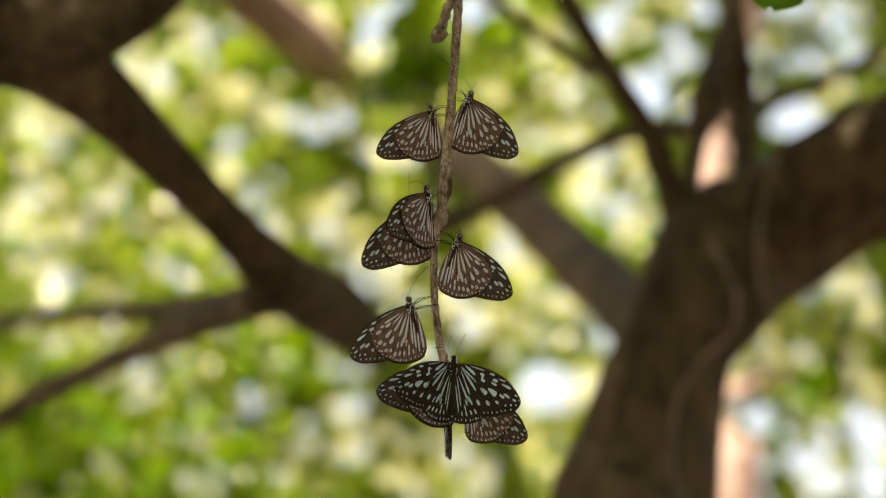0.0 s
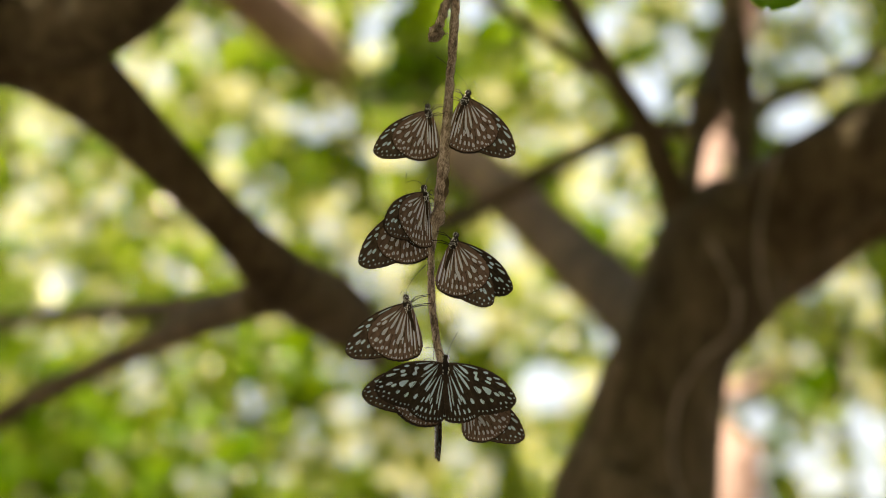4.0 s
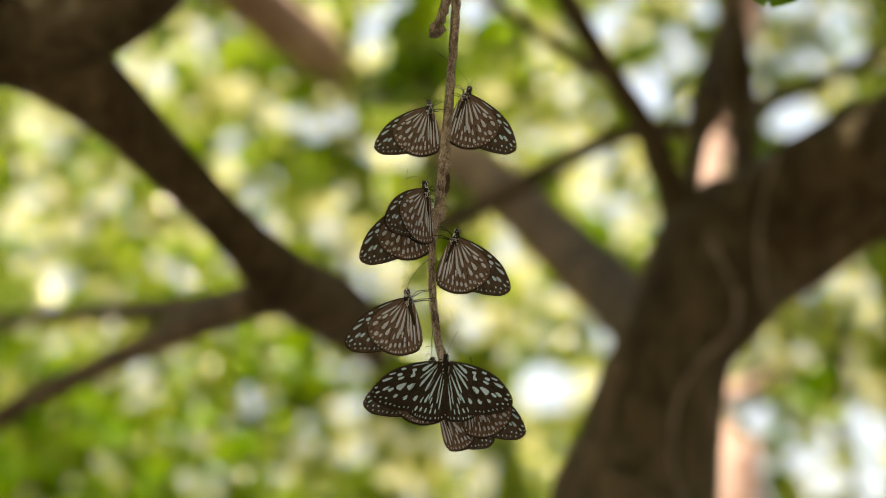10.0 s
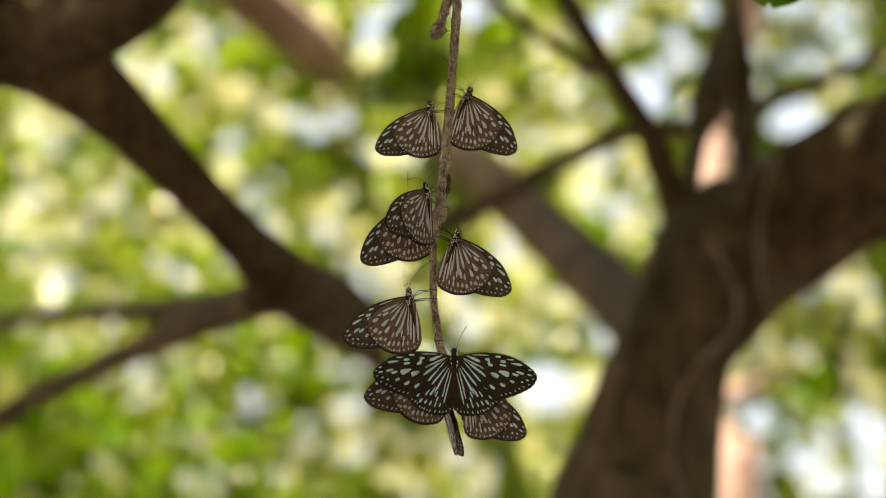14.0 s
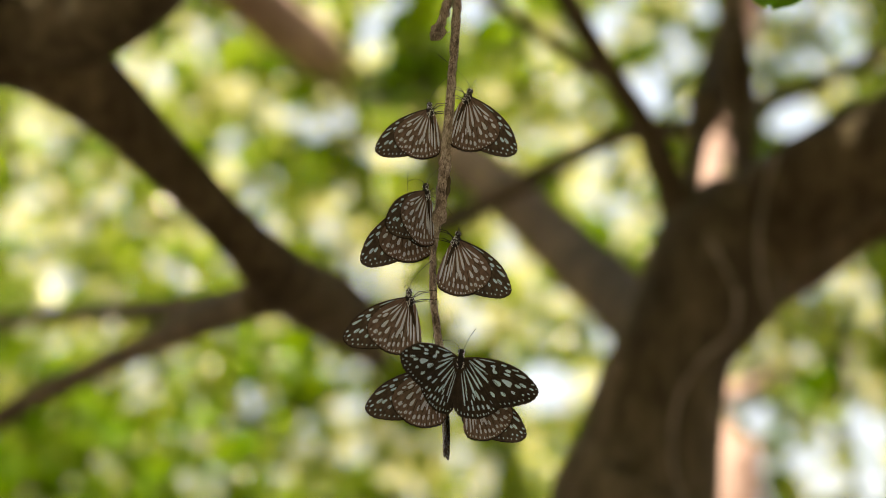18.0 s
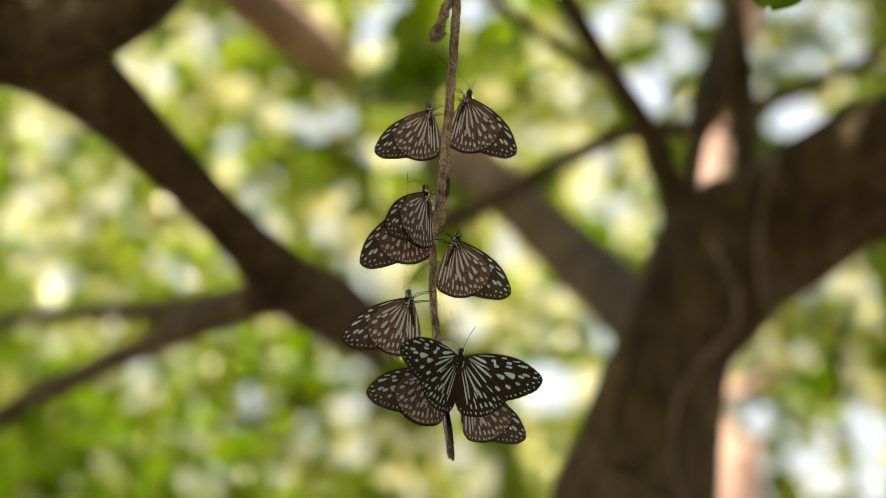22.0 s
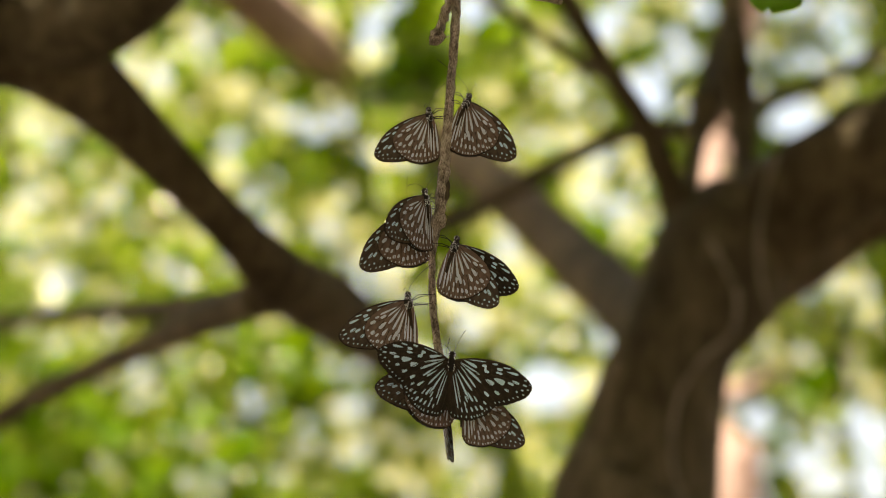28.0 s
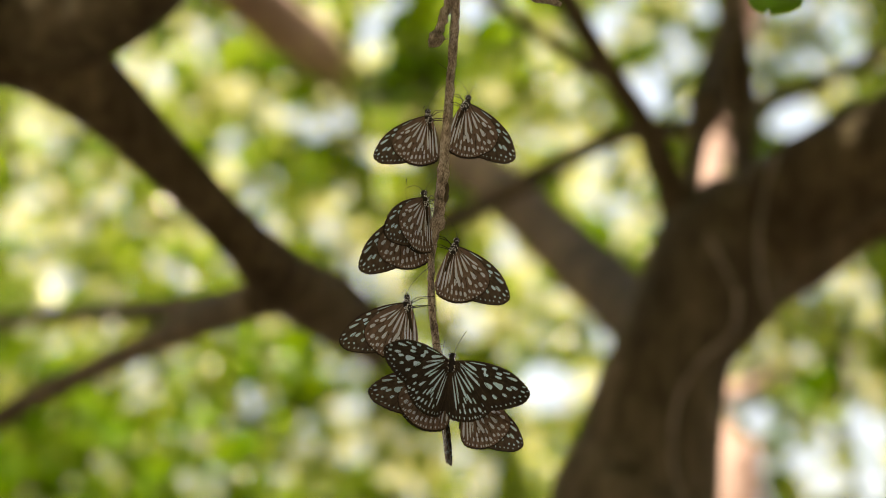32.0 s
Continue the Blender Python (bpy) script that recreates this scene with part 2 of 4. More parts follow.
# Chinks cut into the leaf wall along camera sight lines, where bright sky and pale-painted far leaves show: across,
# down, radius.
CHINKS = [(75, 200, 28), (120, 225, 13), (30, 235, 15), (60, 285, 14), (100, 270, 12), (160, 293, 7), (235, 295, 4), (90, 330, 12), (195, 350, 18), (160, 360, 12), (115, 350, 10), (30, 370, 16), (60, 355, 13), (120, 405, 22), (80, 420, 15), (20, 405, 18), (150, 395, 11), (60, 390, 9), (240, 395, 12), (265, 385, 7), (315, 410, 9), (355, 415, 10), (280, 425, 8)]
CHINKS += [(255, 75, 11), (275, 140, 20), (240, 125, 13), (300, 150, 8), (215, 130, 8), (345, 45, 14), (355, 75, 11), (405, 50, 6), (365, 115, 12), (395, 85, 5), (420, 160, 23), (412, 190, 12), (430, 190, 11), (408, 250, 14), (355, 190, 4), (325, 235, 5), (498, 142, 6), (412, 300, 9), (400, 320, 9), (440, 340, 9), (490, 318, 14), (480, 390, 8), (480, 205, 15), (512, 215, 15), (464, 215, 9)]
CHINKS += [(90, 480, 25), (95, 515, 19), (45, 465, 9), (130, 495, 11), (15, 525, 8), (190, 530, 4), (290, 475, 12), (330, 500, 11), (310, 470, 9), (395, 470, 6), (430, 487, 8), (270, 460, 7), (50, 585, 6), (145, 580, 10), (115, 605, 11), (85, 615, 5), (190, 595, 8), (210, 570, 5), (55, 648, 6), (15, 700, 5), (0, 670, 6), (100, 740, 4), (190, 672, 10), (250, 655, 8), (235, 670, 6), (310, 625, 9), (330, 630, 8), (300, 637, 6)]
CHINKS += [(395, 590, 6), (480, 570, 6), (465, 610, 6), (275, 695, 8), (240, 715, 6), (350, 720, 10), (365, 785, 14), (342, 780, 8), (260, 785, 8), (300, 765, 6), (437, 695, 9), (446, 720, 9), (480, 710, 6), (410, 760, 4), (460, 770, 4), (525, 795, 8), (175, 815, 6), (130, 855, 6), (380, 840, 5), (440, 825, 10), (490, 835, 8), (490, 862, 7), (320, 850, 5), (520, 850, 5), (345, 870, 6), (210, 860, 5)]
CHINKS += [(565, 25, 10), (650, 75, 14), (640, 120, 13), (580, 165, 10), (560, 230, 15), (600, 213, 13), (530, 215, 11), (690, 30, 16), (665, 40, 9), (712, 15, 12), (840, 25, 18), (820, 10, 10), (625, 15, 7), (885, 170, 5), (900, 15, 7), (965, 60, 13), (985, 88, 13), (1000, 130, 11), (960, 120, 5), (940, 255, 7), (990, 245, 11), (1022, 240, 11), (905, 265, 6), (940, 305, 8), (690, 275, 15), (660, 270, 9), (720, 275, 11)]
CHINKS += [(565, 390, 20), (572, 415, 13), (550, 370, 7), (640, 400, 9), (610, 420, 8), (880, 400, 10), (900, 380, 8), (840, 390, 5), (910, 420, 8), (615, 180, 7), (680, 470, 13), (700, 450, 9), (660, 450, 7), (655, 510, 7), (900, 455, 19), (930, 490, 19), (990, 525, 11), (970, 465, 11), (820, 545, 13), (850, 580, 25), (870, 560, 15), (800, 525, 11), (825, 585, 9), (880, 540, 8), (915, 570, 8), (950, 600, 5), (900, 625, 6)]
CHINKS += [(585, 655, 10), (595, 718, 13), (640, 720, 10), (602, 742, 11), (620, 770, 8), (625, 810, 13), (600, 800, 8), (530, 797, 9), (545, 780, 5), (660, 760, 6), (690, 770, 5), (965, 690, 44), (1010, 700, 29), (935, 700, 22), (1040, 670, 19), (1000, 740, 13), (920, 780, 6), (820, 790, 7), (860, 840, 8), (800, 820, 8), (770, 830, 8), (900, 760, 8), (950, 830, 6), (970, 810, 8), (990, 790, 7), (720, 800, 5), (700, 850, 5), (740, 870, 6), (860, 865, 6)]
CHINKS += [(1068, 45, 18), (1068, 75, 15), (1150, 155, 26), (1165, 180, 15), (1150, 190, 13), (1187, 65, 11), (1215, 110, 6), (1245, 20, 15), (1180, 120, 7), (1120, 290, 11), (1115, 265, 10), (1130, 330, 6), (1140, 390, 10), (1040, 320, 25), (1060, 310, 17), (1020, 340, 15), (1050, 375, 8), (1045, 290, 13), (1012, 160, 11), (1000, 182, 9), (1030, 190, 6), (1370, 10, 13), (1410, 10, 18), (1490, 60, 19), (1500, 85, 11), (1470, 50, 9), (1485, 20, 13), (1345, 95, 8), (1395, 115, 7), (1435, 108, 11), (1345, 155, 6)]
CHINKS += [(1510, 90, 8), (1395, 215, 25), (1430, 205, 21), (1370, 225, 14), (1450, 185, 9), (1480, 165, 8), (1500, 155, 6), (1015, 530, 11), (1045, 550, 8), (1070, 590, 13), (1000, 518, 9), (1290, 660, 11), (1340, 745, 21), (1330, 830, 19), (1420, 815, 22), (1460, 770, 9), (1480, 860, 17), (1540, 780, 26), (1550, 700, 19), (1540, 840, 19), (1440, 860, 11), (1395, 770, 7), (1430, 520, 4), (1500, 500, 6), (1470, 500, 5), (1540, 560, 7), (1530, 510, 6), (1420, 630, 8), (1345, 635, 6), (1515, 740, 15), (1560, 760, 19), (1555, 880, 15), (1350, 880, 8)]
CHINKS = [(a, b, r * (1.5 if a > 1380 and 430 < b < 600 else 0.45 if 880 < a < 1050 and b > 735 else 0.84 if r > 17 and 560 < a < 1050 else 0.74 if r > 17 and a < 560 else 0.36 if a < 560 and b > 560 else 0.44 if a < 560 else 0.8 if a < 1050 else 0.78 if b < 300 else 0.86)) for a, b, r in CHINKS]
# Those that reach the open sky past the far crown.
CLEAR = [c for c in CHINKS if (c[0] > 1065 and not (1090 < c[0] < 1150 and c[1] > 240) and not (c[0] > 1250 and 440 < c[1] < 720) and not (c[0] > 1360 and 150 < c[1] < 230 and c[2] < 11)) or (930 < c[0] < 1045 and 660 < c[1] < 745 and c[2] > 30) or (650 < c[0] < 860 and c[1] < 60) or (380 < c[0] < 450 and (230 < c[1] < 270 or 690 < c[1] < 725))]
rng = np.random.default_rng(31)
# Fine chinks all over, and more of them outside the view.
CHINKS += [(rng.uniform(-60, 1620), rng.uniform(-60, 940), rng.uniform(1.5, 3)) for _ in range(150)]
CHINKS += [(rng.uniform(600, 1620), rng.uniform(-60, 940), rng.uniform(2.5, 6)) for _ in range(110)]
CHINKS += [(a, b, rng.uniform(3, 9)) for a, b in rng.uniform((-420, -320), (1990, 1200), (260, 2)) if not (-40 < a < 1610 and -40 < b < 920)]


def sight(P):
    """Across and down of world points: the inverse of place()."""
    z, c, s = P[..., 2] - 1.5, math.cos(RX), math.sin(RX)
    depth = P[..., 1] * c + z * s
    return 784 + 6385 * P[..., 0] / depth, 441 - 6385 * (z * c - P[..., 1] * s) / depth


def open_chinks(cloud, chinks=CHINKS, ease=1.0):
    """Cuts chinks along the camera's sight lines: drops every leaf of a cloud that stands in one."""
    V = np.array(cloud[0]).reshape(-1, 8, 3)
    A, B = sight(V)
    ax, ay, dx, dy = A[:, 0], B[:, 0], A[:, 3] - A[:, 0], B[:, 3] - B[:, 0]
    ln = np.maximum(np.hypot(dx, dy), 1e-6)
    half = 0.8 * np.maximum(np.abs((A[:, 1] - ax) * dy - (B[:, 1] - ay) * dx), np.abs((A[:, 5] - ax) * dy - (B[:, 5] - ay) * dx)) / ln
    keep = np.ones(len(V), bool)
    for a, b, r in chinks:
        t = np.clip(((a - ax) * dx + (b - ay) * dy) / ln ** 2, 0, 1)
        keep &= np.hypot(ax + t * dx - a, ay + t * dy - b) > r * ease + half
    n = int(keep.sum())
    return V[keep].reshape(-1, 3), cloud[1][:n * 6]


def moved(cloud, x, y):
    return cloud[0] - np.array([x, y, 0]), cloud[1]


n = 80000
sa, sb, sy = rng.uniform(-420, 1990, n), rng.uniform(-320, 1200, n), rng.uniform(8.5, 9.5, n)
clump = np.array([noise.noise(Vector((a * 0.012, b * 0.012, y * 0.9))) for a, b, y in zip(sa, sb, sy)])
keep = clump + rng.uniform(-0.35, 0.35, n) > -0.45
spray = np.array([place(a, b, y) for a, b, y in zip(sa[keep], sb[keep], sy[keep])])
bands = [spray[:, 0] < -0.55, (spray[:, 0] >= -0.55) & (spray[:, 0] < 0.6), spray[:, 0] >= 0.6]
# Sprays painted darker to read as shaded foliage: across, down, spreads, leaves.
DARKENED = [(130, 830, 150, 70, 250), (250, 760, 90, 50, 40), (430, 800, 40, 50, 24), (60, 690, 60, 36, 50), (500, 640, 70, 40, 50), (310, 850, 90, 40, 40), (40, 540, 60, 60, 30), (1440, 700, 60, 34, 20), (1120, 60, 26, 60, 26), (60, 620, 60, 30, 30), (430, 130, 60, 50, 16), (185, 260, 30, 30, 10), (1120, 240, 36, 46, 14), (1010, 30, 40, 40, 10), (1192, 40, 20, 40, 12)]
# Small glossy leaves added on the outside of the crowns, faced between sun and camera to glint.
glint_at = np.array([place(a, b, y) for a, b, y in zip(rng.uniform(-80, 1650, 5000), rng.uniform(-80, 960, 5000), rng.uniform(8.25, 8.5, 5000))])
young = [glint_at[:, 0] < -0.4, (glint_at[:, 0] >= -0.4) & (glint_at[:, 0] < 0.5), glint_at[:, 0] >= 0.5]
for k, args in enumerate([(-4.4, 11.5, 7.0, 2.4, 11, 4200, 0.12), (3.0, 17.0, 9.5, 3.2, 13, 4200, 0.14, 0.17, 0.62), (4.5, 12.0, 7.5, 2.5, 12, 4200, 0.12)]):
    x, y = args[:2]
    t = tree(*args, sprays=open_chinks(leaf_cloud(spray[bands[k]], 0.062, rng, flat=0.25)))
    if k == 1:
        shade = np.array([place(rng.normal(a, sa), rng.normal(b, sb), rng.uniform(8.1, 8.5)) for a, b, sa, sb, m in DARKENED for _ in range(m)])
        tagged(part("crown", mesh("crown", *moved(open_chinks(leaf_cloud(shade, 0.07, rng, flat=0.2)), x, y), [LEAF_DARK], smooth=False), None, t, "leaf sprays painted darker green to read as shaded"), kind="stuff")
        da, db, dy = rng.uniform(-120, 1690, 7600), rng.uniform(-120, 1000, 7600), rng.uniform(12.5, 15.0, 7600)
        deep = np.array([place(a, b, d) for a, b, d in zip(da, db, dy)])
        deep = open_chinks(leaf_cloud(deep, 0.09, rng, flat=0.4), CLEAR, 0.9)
        tagged(part("crown", mesh("crown", *moved(deep, x, y), [LEAF_FAR], smooth=False), None, t, "leaves deep in the crown, painted pale as if sunlit"), kind="stuff")
    glints = open_chinks(leaf_cloud(glint_at[young[k]], 0.0215, rng, face=(-0.13, -0.9, 0.42), loose=0.38))
    tagged(part("glint_leaves", mesh("glint_leaves", *moved(glints, x, y), [LEAF_GLINT], smooth=False), None, t, "small glossy leaves added and turned to glint in the sun"), kind="stuff")
# Trees out of view beside and behind the camera, added to cut sky light.
for args in [(-8.0, 8, 7, 2.6, 14, 2600, 0.15), (8.0, 7.5, 7, 2.6, 15, 2600, 0.15), (-5.8, 1.5, 6.5, 2.6, 16, 3600, 0.16), (5.9, 1.0, 6.5, 2.6, 17, 3600, 0.16), (-3.2, -4.8, 7.0, 2.9, 18, 3600, 0.16), (3.4, -5.0, 7.0, 2.9, 19, 3600, 0.16), (0.3, -8.5, 8.0, 3.2, 20, 3600, 0.17), (-8, -4, 7, 2.8, 21, 2400, 0.17), (8.2, -4, 7, 2.8, 22, 2400, 0.17)]:
    tree(*args)

slim = tagged(new("slender_tree"), "slender tree behind the fork, sun dapples painted into its smooth pinkish bark", "tree")
low = place(1290, 950, 8.2)
rows = [(low.x - 0.05, 8.2, -0.1, 0.10), (low.x - 0.03, 8.2, 1.0, 0.075)]
rows += [(*place(a, b, 8.2), 0.5 * w * unit(8.2)) for a, b, w in [(1290, 900, 112), (1280, 815, 88), (1252, 735, 66), (1232, 670, 56), (1250, 560, 60), (1245, 420, 60), (1262, 270, 66), (1300, 100, 56), (1322, 20, 52), (1340, -300, 36), (1330, -600, 12)]]
part("trunk", tube(spline(rows, 6), 12, 0.12, 5.0, 5), BARK_DAPPLED, slim)
part("limb", tube(spline([(*place(a, b, y), 0.5 * w * unit(y)) for a, b, y, w in [(1290, 700, 8.2, 34), (1380, 662, 8.6, 28), (1470, 640, 8.75, 26), (1580, 612, 8.9, 24), (1760, 540, 9.0, 12)]], 6), 10, 0.12, 8.0, 6), BARK_PINK, slim)
part("crown", mesh("crown", *leaf_cloud(crown_points(rng, 1500, (rows[-1][0], 8.2, rows[-1][2] + 0.5), (1.2, 1.2, 1.0)), 0.09, rng), [LEAF], smooth=False), None, slim, "loose green leaves")

# ---- the forking tree behind the twig ----
fork = tagged(new("forking_tree"), "thick dark-barked tree forking into heavy spreading limbs", "tree")


def limb(name, rows, mat=BARK, sides=16, rough=0.10, freq=6.0, seed=1.0, label=""):
    """Rows: a, b, y, width in sight-line units."""
    pts = [(*place(a, b, y), 0.5 * w * unit(y)) for a, b, y, w in rows]
    return part(name, tube(spline(pts, 6), sides, rough, seed, freq), mat, fork, label)


foot = place(1090, 1000, 4.3)
trunk_rows = [(*(Vector((foot.x - 0.12, 4.25, -0.1))), 0.24), (foot.x - 0.10, 4.26, 0.35, 0.17), (foot.x - 0.06, 4.28, 1.2, 0.13)]
trunk_rows += [(*place(a, b, 4.3), 0.5 * w * unit(4.3)) for a, b, w in [(1105, 1000, 300), (1135, 860, 270), (1161, 720, 226), (1199, 600, 208), (1265, 480, 260), (1300, 400, 230), (1310, 330, 130)]]
part("trunk", tube(spline(trunk_rows, 6), 20, 0.08, 3.0, 5), BARK_TRUNK, fork)
limb("limb", [(1225, 540, 4.3, 200), (1330, 430, 4.3, 215), (1440, 340, 4.26, 205), (1568, 265, 4.23, 200), (1750, 190, 4.15, 180), (2100, -100, 4.0, 120), (2500, -500, 3.77, 60)])
limb("limb", [(1325, 430, 4.3, 80), (1320, 310, 4.36, 40), (1312, 200, 4.42, 52), (1306, 150, 4.42, 62), (1302, 100, 4.42, 56), (1298, 0, 4.48, 46), (1320, -250, 4.54, 40), (1300, -600, 4.67, 20)], BARK_TRUNK, seed=2)
limb("limb", [(1222, 430, 4.42, 60), (1224, 320, 4.48, 34), (1236, 240, 4.54, 40), (1252, 190, 4.54, 66), (1266, 140, 4.6, 56), (1284, 60, 4.67, 42), (1302, -20, 4.67, 36), (1340, -200, 4.79, 25)], BARK_TRUNK, seed=2.5)
limb("limb", [(1240, 440, 4.3, 110), (1190, 340, 4.3, 60), (1145, 230, 4.3, 46), (1068, 110, 4.3, 40), (1000, -5, 4.3, 36), (900, -150, 4.23, 22)], seed=4)
limb("limb", [(1090, 140, 4.3, 30), (1000, 95, 4.42, 22), (930, 40, 4.54, 20), (865, -10, 4.67, 18), (760, -120, 4.79, 8)], seed=5)
limb("limb", [(1250, 230, 4.54, 30), (1110, 235, 4.67, 30), (980, 295, 4.79, 32), (890, 345, 4.91, 34), (800, 388, 5.03, 30), (700, 420, 5.15, 16)], seed=6)
limb("limb", [(1568, 90, 6.01, 26), (1450, 150, 5.88, 26), (1340, 190, 5.76, 30), (1290, 230, 5.52, 30)], seed=6.5)
limb("limb", [(1205, 620, 4.67, 150), (1130, 560, 5.15, 125), (1000, 440, 5.76, 104), (900, 345, 6.13, 92), (820, 280, 6.74, 80), (740, 215, 8.6, 60), (690, 180, 9.2, 30)], BARK_PALE, seed=7, label="weathered paler limb reaching back into the leaves")
# Pale pinkish bark here stands in for sun on the limb.
limb("limb", [(250, -200, 6.98, 120), (420, -30, 7.35, 105), (540, 75, 8.08, 100), (620, 140, 8.9, 70), (690, 180, 9.2, 40)], BARK_PINK, seed=7.5, label="limb among the leaves, bark painted pale pinkish as if sunlit")
limb("limb", [(-450, -120, 3.7, 260), (-150, 10, 3.7, 250), (40, 66, 3.7, 200), (150, 146, 3.7, 140), (260, 250, 3.74, 102), (402, 398, 3.77, 84), (510, 502, 3.92, 116), (592, 550, 4.15, 118), (636, 596, 4.4, 76), (668, 634, 4.7, 34)], seed=8, label="heavy limb coming down across the leaves")
# Lighter bark replaces the light this limb gets from its upper left.
limb("limb", [(40, 60, 3.7, 200), (176, 10, 3.62, 180), (290, -90, 3.55, 170), (420, -300, 3.48, 120)], BARK_TRUNK, seed=9)
limb("limb", [(520, 515, 3.92, 80), (420, 535, 4.54, 56), (300, 545, 5.27, 40), (150, 555, 5.76, 32), (0, 568, 6.13, 28), (-250, 590, 6.49, 18)], seed=10)
limb("limb", [(480, 520, 3.92, 80), (350, 570, 4.23, 58), (240, 620, 4.54, 45), (110, 680, 4.91, 42), (0, 740, 5.15, 40), (-250, 900, 5.52, 22)], seed=11)
rng = np.random.default_rng(6)
# Unseen leaf canopy, added to keep sun and sky off twig and trunk.
pts = np.vstack([rng.uniform((-7.0, -8.0, 4.3), (7.0, 5.9, 6.4), (60000, 3))])
limb("limb", [(1330, 535, 4.54, 50), (1420, 490, 4.6, 62), (1500, 432, 4.67, 60), (1600, 375, 4.67, 56), (1800, 250, 4.67, 30)], BARK_PALE, seed=12)
limb("vine", [(1215, 1000, 4.2, 7), (1206, 880, 4.2, 8), (1190, 815, 4.2, 8), (1198, 715, 4.2, 8), (1240, 640, 4.2, 9), (1296, 588, 4.2, 10), (1306, 525, 4.18, 10), (1285, 480, 4.17, 8), (1255, 420, 4.19, 6)], BARK_VINE, 8, 0.1, 9, 13, "thin pale vine on the trunk")
limb("vine", [(1375, 270, 4.2, 6), (1352, 350, 4.18, 7), (1342, 450, 4.17, 7), (1362, 545, 4.19, 6), (1400, 600, 4.26, 5)], BARK_VINE, 8, 0.1, 9, 14, "thin pale vine on the trunk")
cr = part("crown", mesh("crown", *leaf_cloud(pts, 0.24, rng), [LEAF_DARK], smooth=False), None, fork, "unseen canopy of leaves added overhead to shade the twig")
tagged(cr, kind="stuff")
# Spray under the canopy whose dark leaf colour deepens the shade on it.
dark = [place(rng.normal(a, sa), rng.normal(b, sb), rng.uniform(6.9, 7.5)) for a, b, sa, sb, k in [(742, 112, 24, 34, 52), (710, 165, 18, 24, 12)] for _ in range(k)]
cr = part("crown", mesh("crown", *leaf_cloud(dark, 0.085, rng, flat=0.1, droop=1.0), [LEAF_DARK], smooth=False), None, fork, "leafy spray coloured dark green to deepen its shade")
tagged(cr, kind="stuff")

# ---- butterflies ----
# Outlines in forewing lengths: along the wing, towards its leading edge.
FORE = [(0.0, 0.015), (0.10, 0.062), (0.26, 0.114), (0.437, 0.146), (0.629, 0.147), (0.793, 0.111), (0.922, 0.053), (0.990, -0.006), (1.0, -0.07), (0.962, -0.164), (0.877, -0.241), (0.761, -0.321), (0.636, -0.384), (0.59, -0.40), (0.45, -0.315), (0.22, -0.17), (0.02, -0.05)]
HIND = [(0.0, 0.03), (0.08, 0.175), (0.226, 0.324), (0.374, 0.41), (0.489, 0.425), (0.573, 0.393), (0.653, 0.326), (0.718, 0.204), (0.753, 0.101), (0.758, -0.025), (0.74, -0.11), (0.69, -0.217), (0.631, -0.287), (0.529, -0.312), (0.454, -0.30), (0.309, -0.25), (0.167, -0.182), (0.02, -0.09)]
# Streaks and spots of the forewing: along, towards the leading edge, length, width, turn in degrees.
FORE_SPOTS = [(0.215, 0.086, 0.31, 0.012, 10), (0.183, 0.036, 0.2, 0.038, -13), (0.231, -0.072, 0.367, 0.030, -26), (0.212, -0.128, 0.343, 0.024, -38), (0.20, -0.02, 0.30, 0.022, -16), (0.385, 0.030, 0.10, 0.034, -72), (0.362, 0.058, 0.062, 0.04, 6), (0.408, 0.004, 0.072, 0.04, -14), (0.479, -0.109, 0.121, 0.06, -16), (0.49, -0.264, 0.081, 0.044, -30), (0.591, -0.064, 0.146, 0.069, -9), (0.607, -0.211, 0.077, 0.044, -21),
              (0.712, -0.147, 0.063, 0.037, -14), (0.734, -0.056, 0.083, 0.039, -7), (0.786, -0.023, 0.097, 0.039, -4), (0.481, 0.119, 0.069, 0.032, 9), (0.555, 0.073, 0.073, 0.042, 4), (0.56, 0.027, 0.088, 0.035, -1), (0.636, 0.115, 0.088, 0.021, 7), (0.721, 0.075, 0.147, 0.033, 2)]
FORE_DOTS = [(0.833, -0.129, 0.029, 0.028, -11), (0.904, -0.025, 0.058, 0.025, -4), (0.895, 0.034, 0.044, 0.021, 0), (0.892, -0.093, 0.034, 0.023, -8), (0.624, -0.335, 0.026, 0.016, -28), (0.67, -0.313, 0.026, 0.016, -26), (0.72, -0.288, 0.026, 0.016, -23), (0.773, -0.252, 0.027, 0.016, -18), (0.817, -0.215, 0.027, 0.016, -16), (0.862, -0.186, 0.027, 0.016, -13), (0.92, -0.142, 0.025, 0.016, -10), (0.956, -0.066, 0.022, 0.015, -5), (0.957, 0.0, 0.02, 0.014, -1)]
# The hindwing: streaks fanning from the root, elongated spots past the cell, then two rows along the margin.
HIND_STREAKS = [(0.316, -0.211, 0.446, 0.028, -17), (0.348, -0.171, 0.494, 0.021, -14), (0.33, -0.127, 0.443, 0.021, -13), (0.304, -0.086, 0.38, 0.026, -12), (0.30, -0.022, 0.40, 0.031, 2), (0.258, 0.030, 0.32, 0.030, 12), (0.224, 0.085, 0.27, 0.029, 22), (0.174, 0.173, 0.263, 0.024, 49), (0.17, 0.11, 0.22, 0.02, 36)]
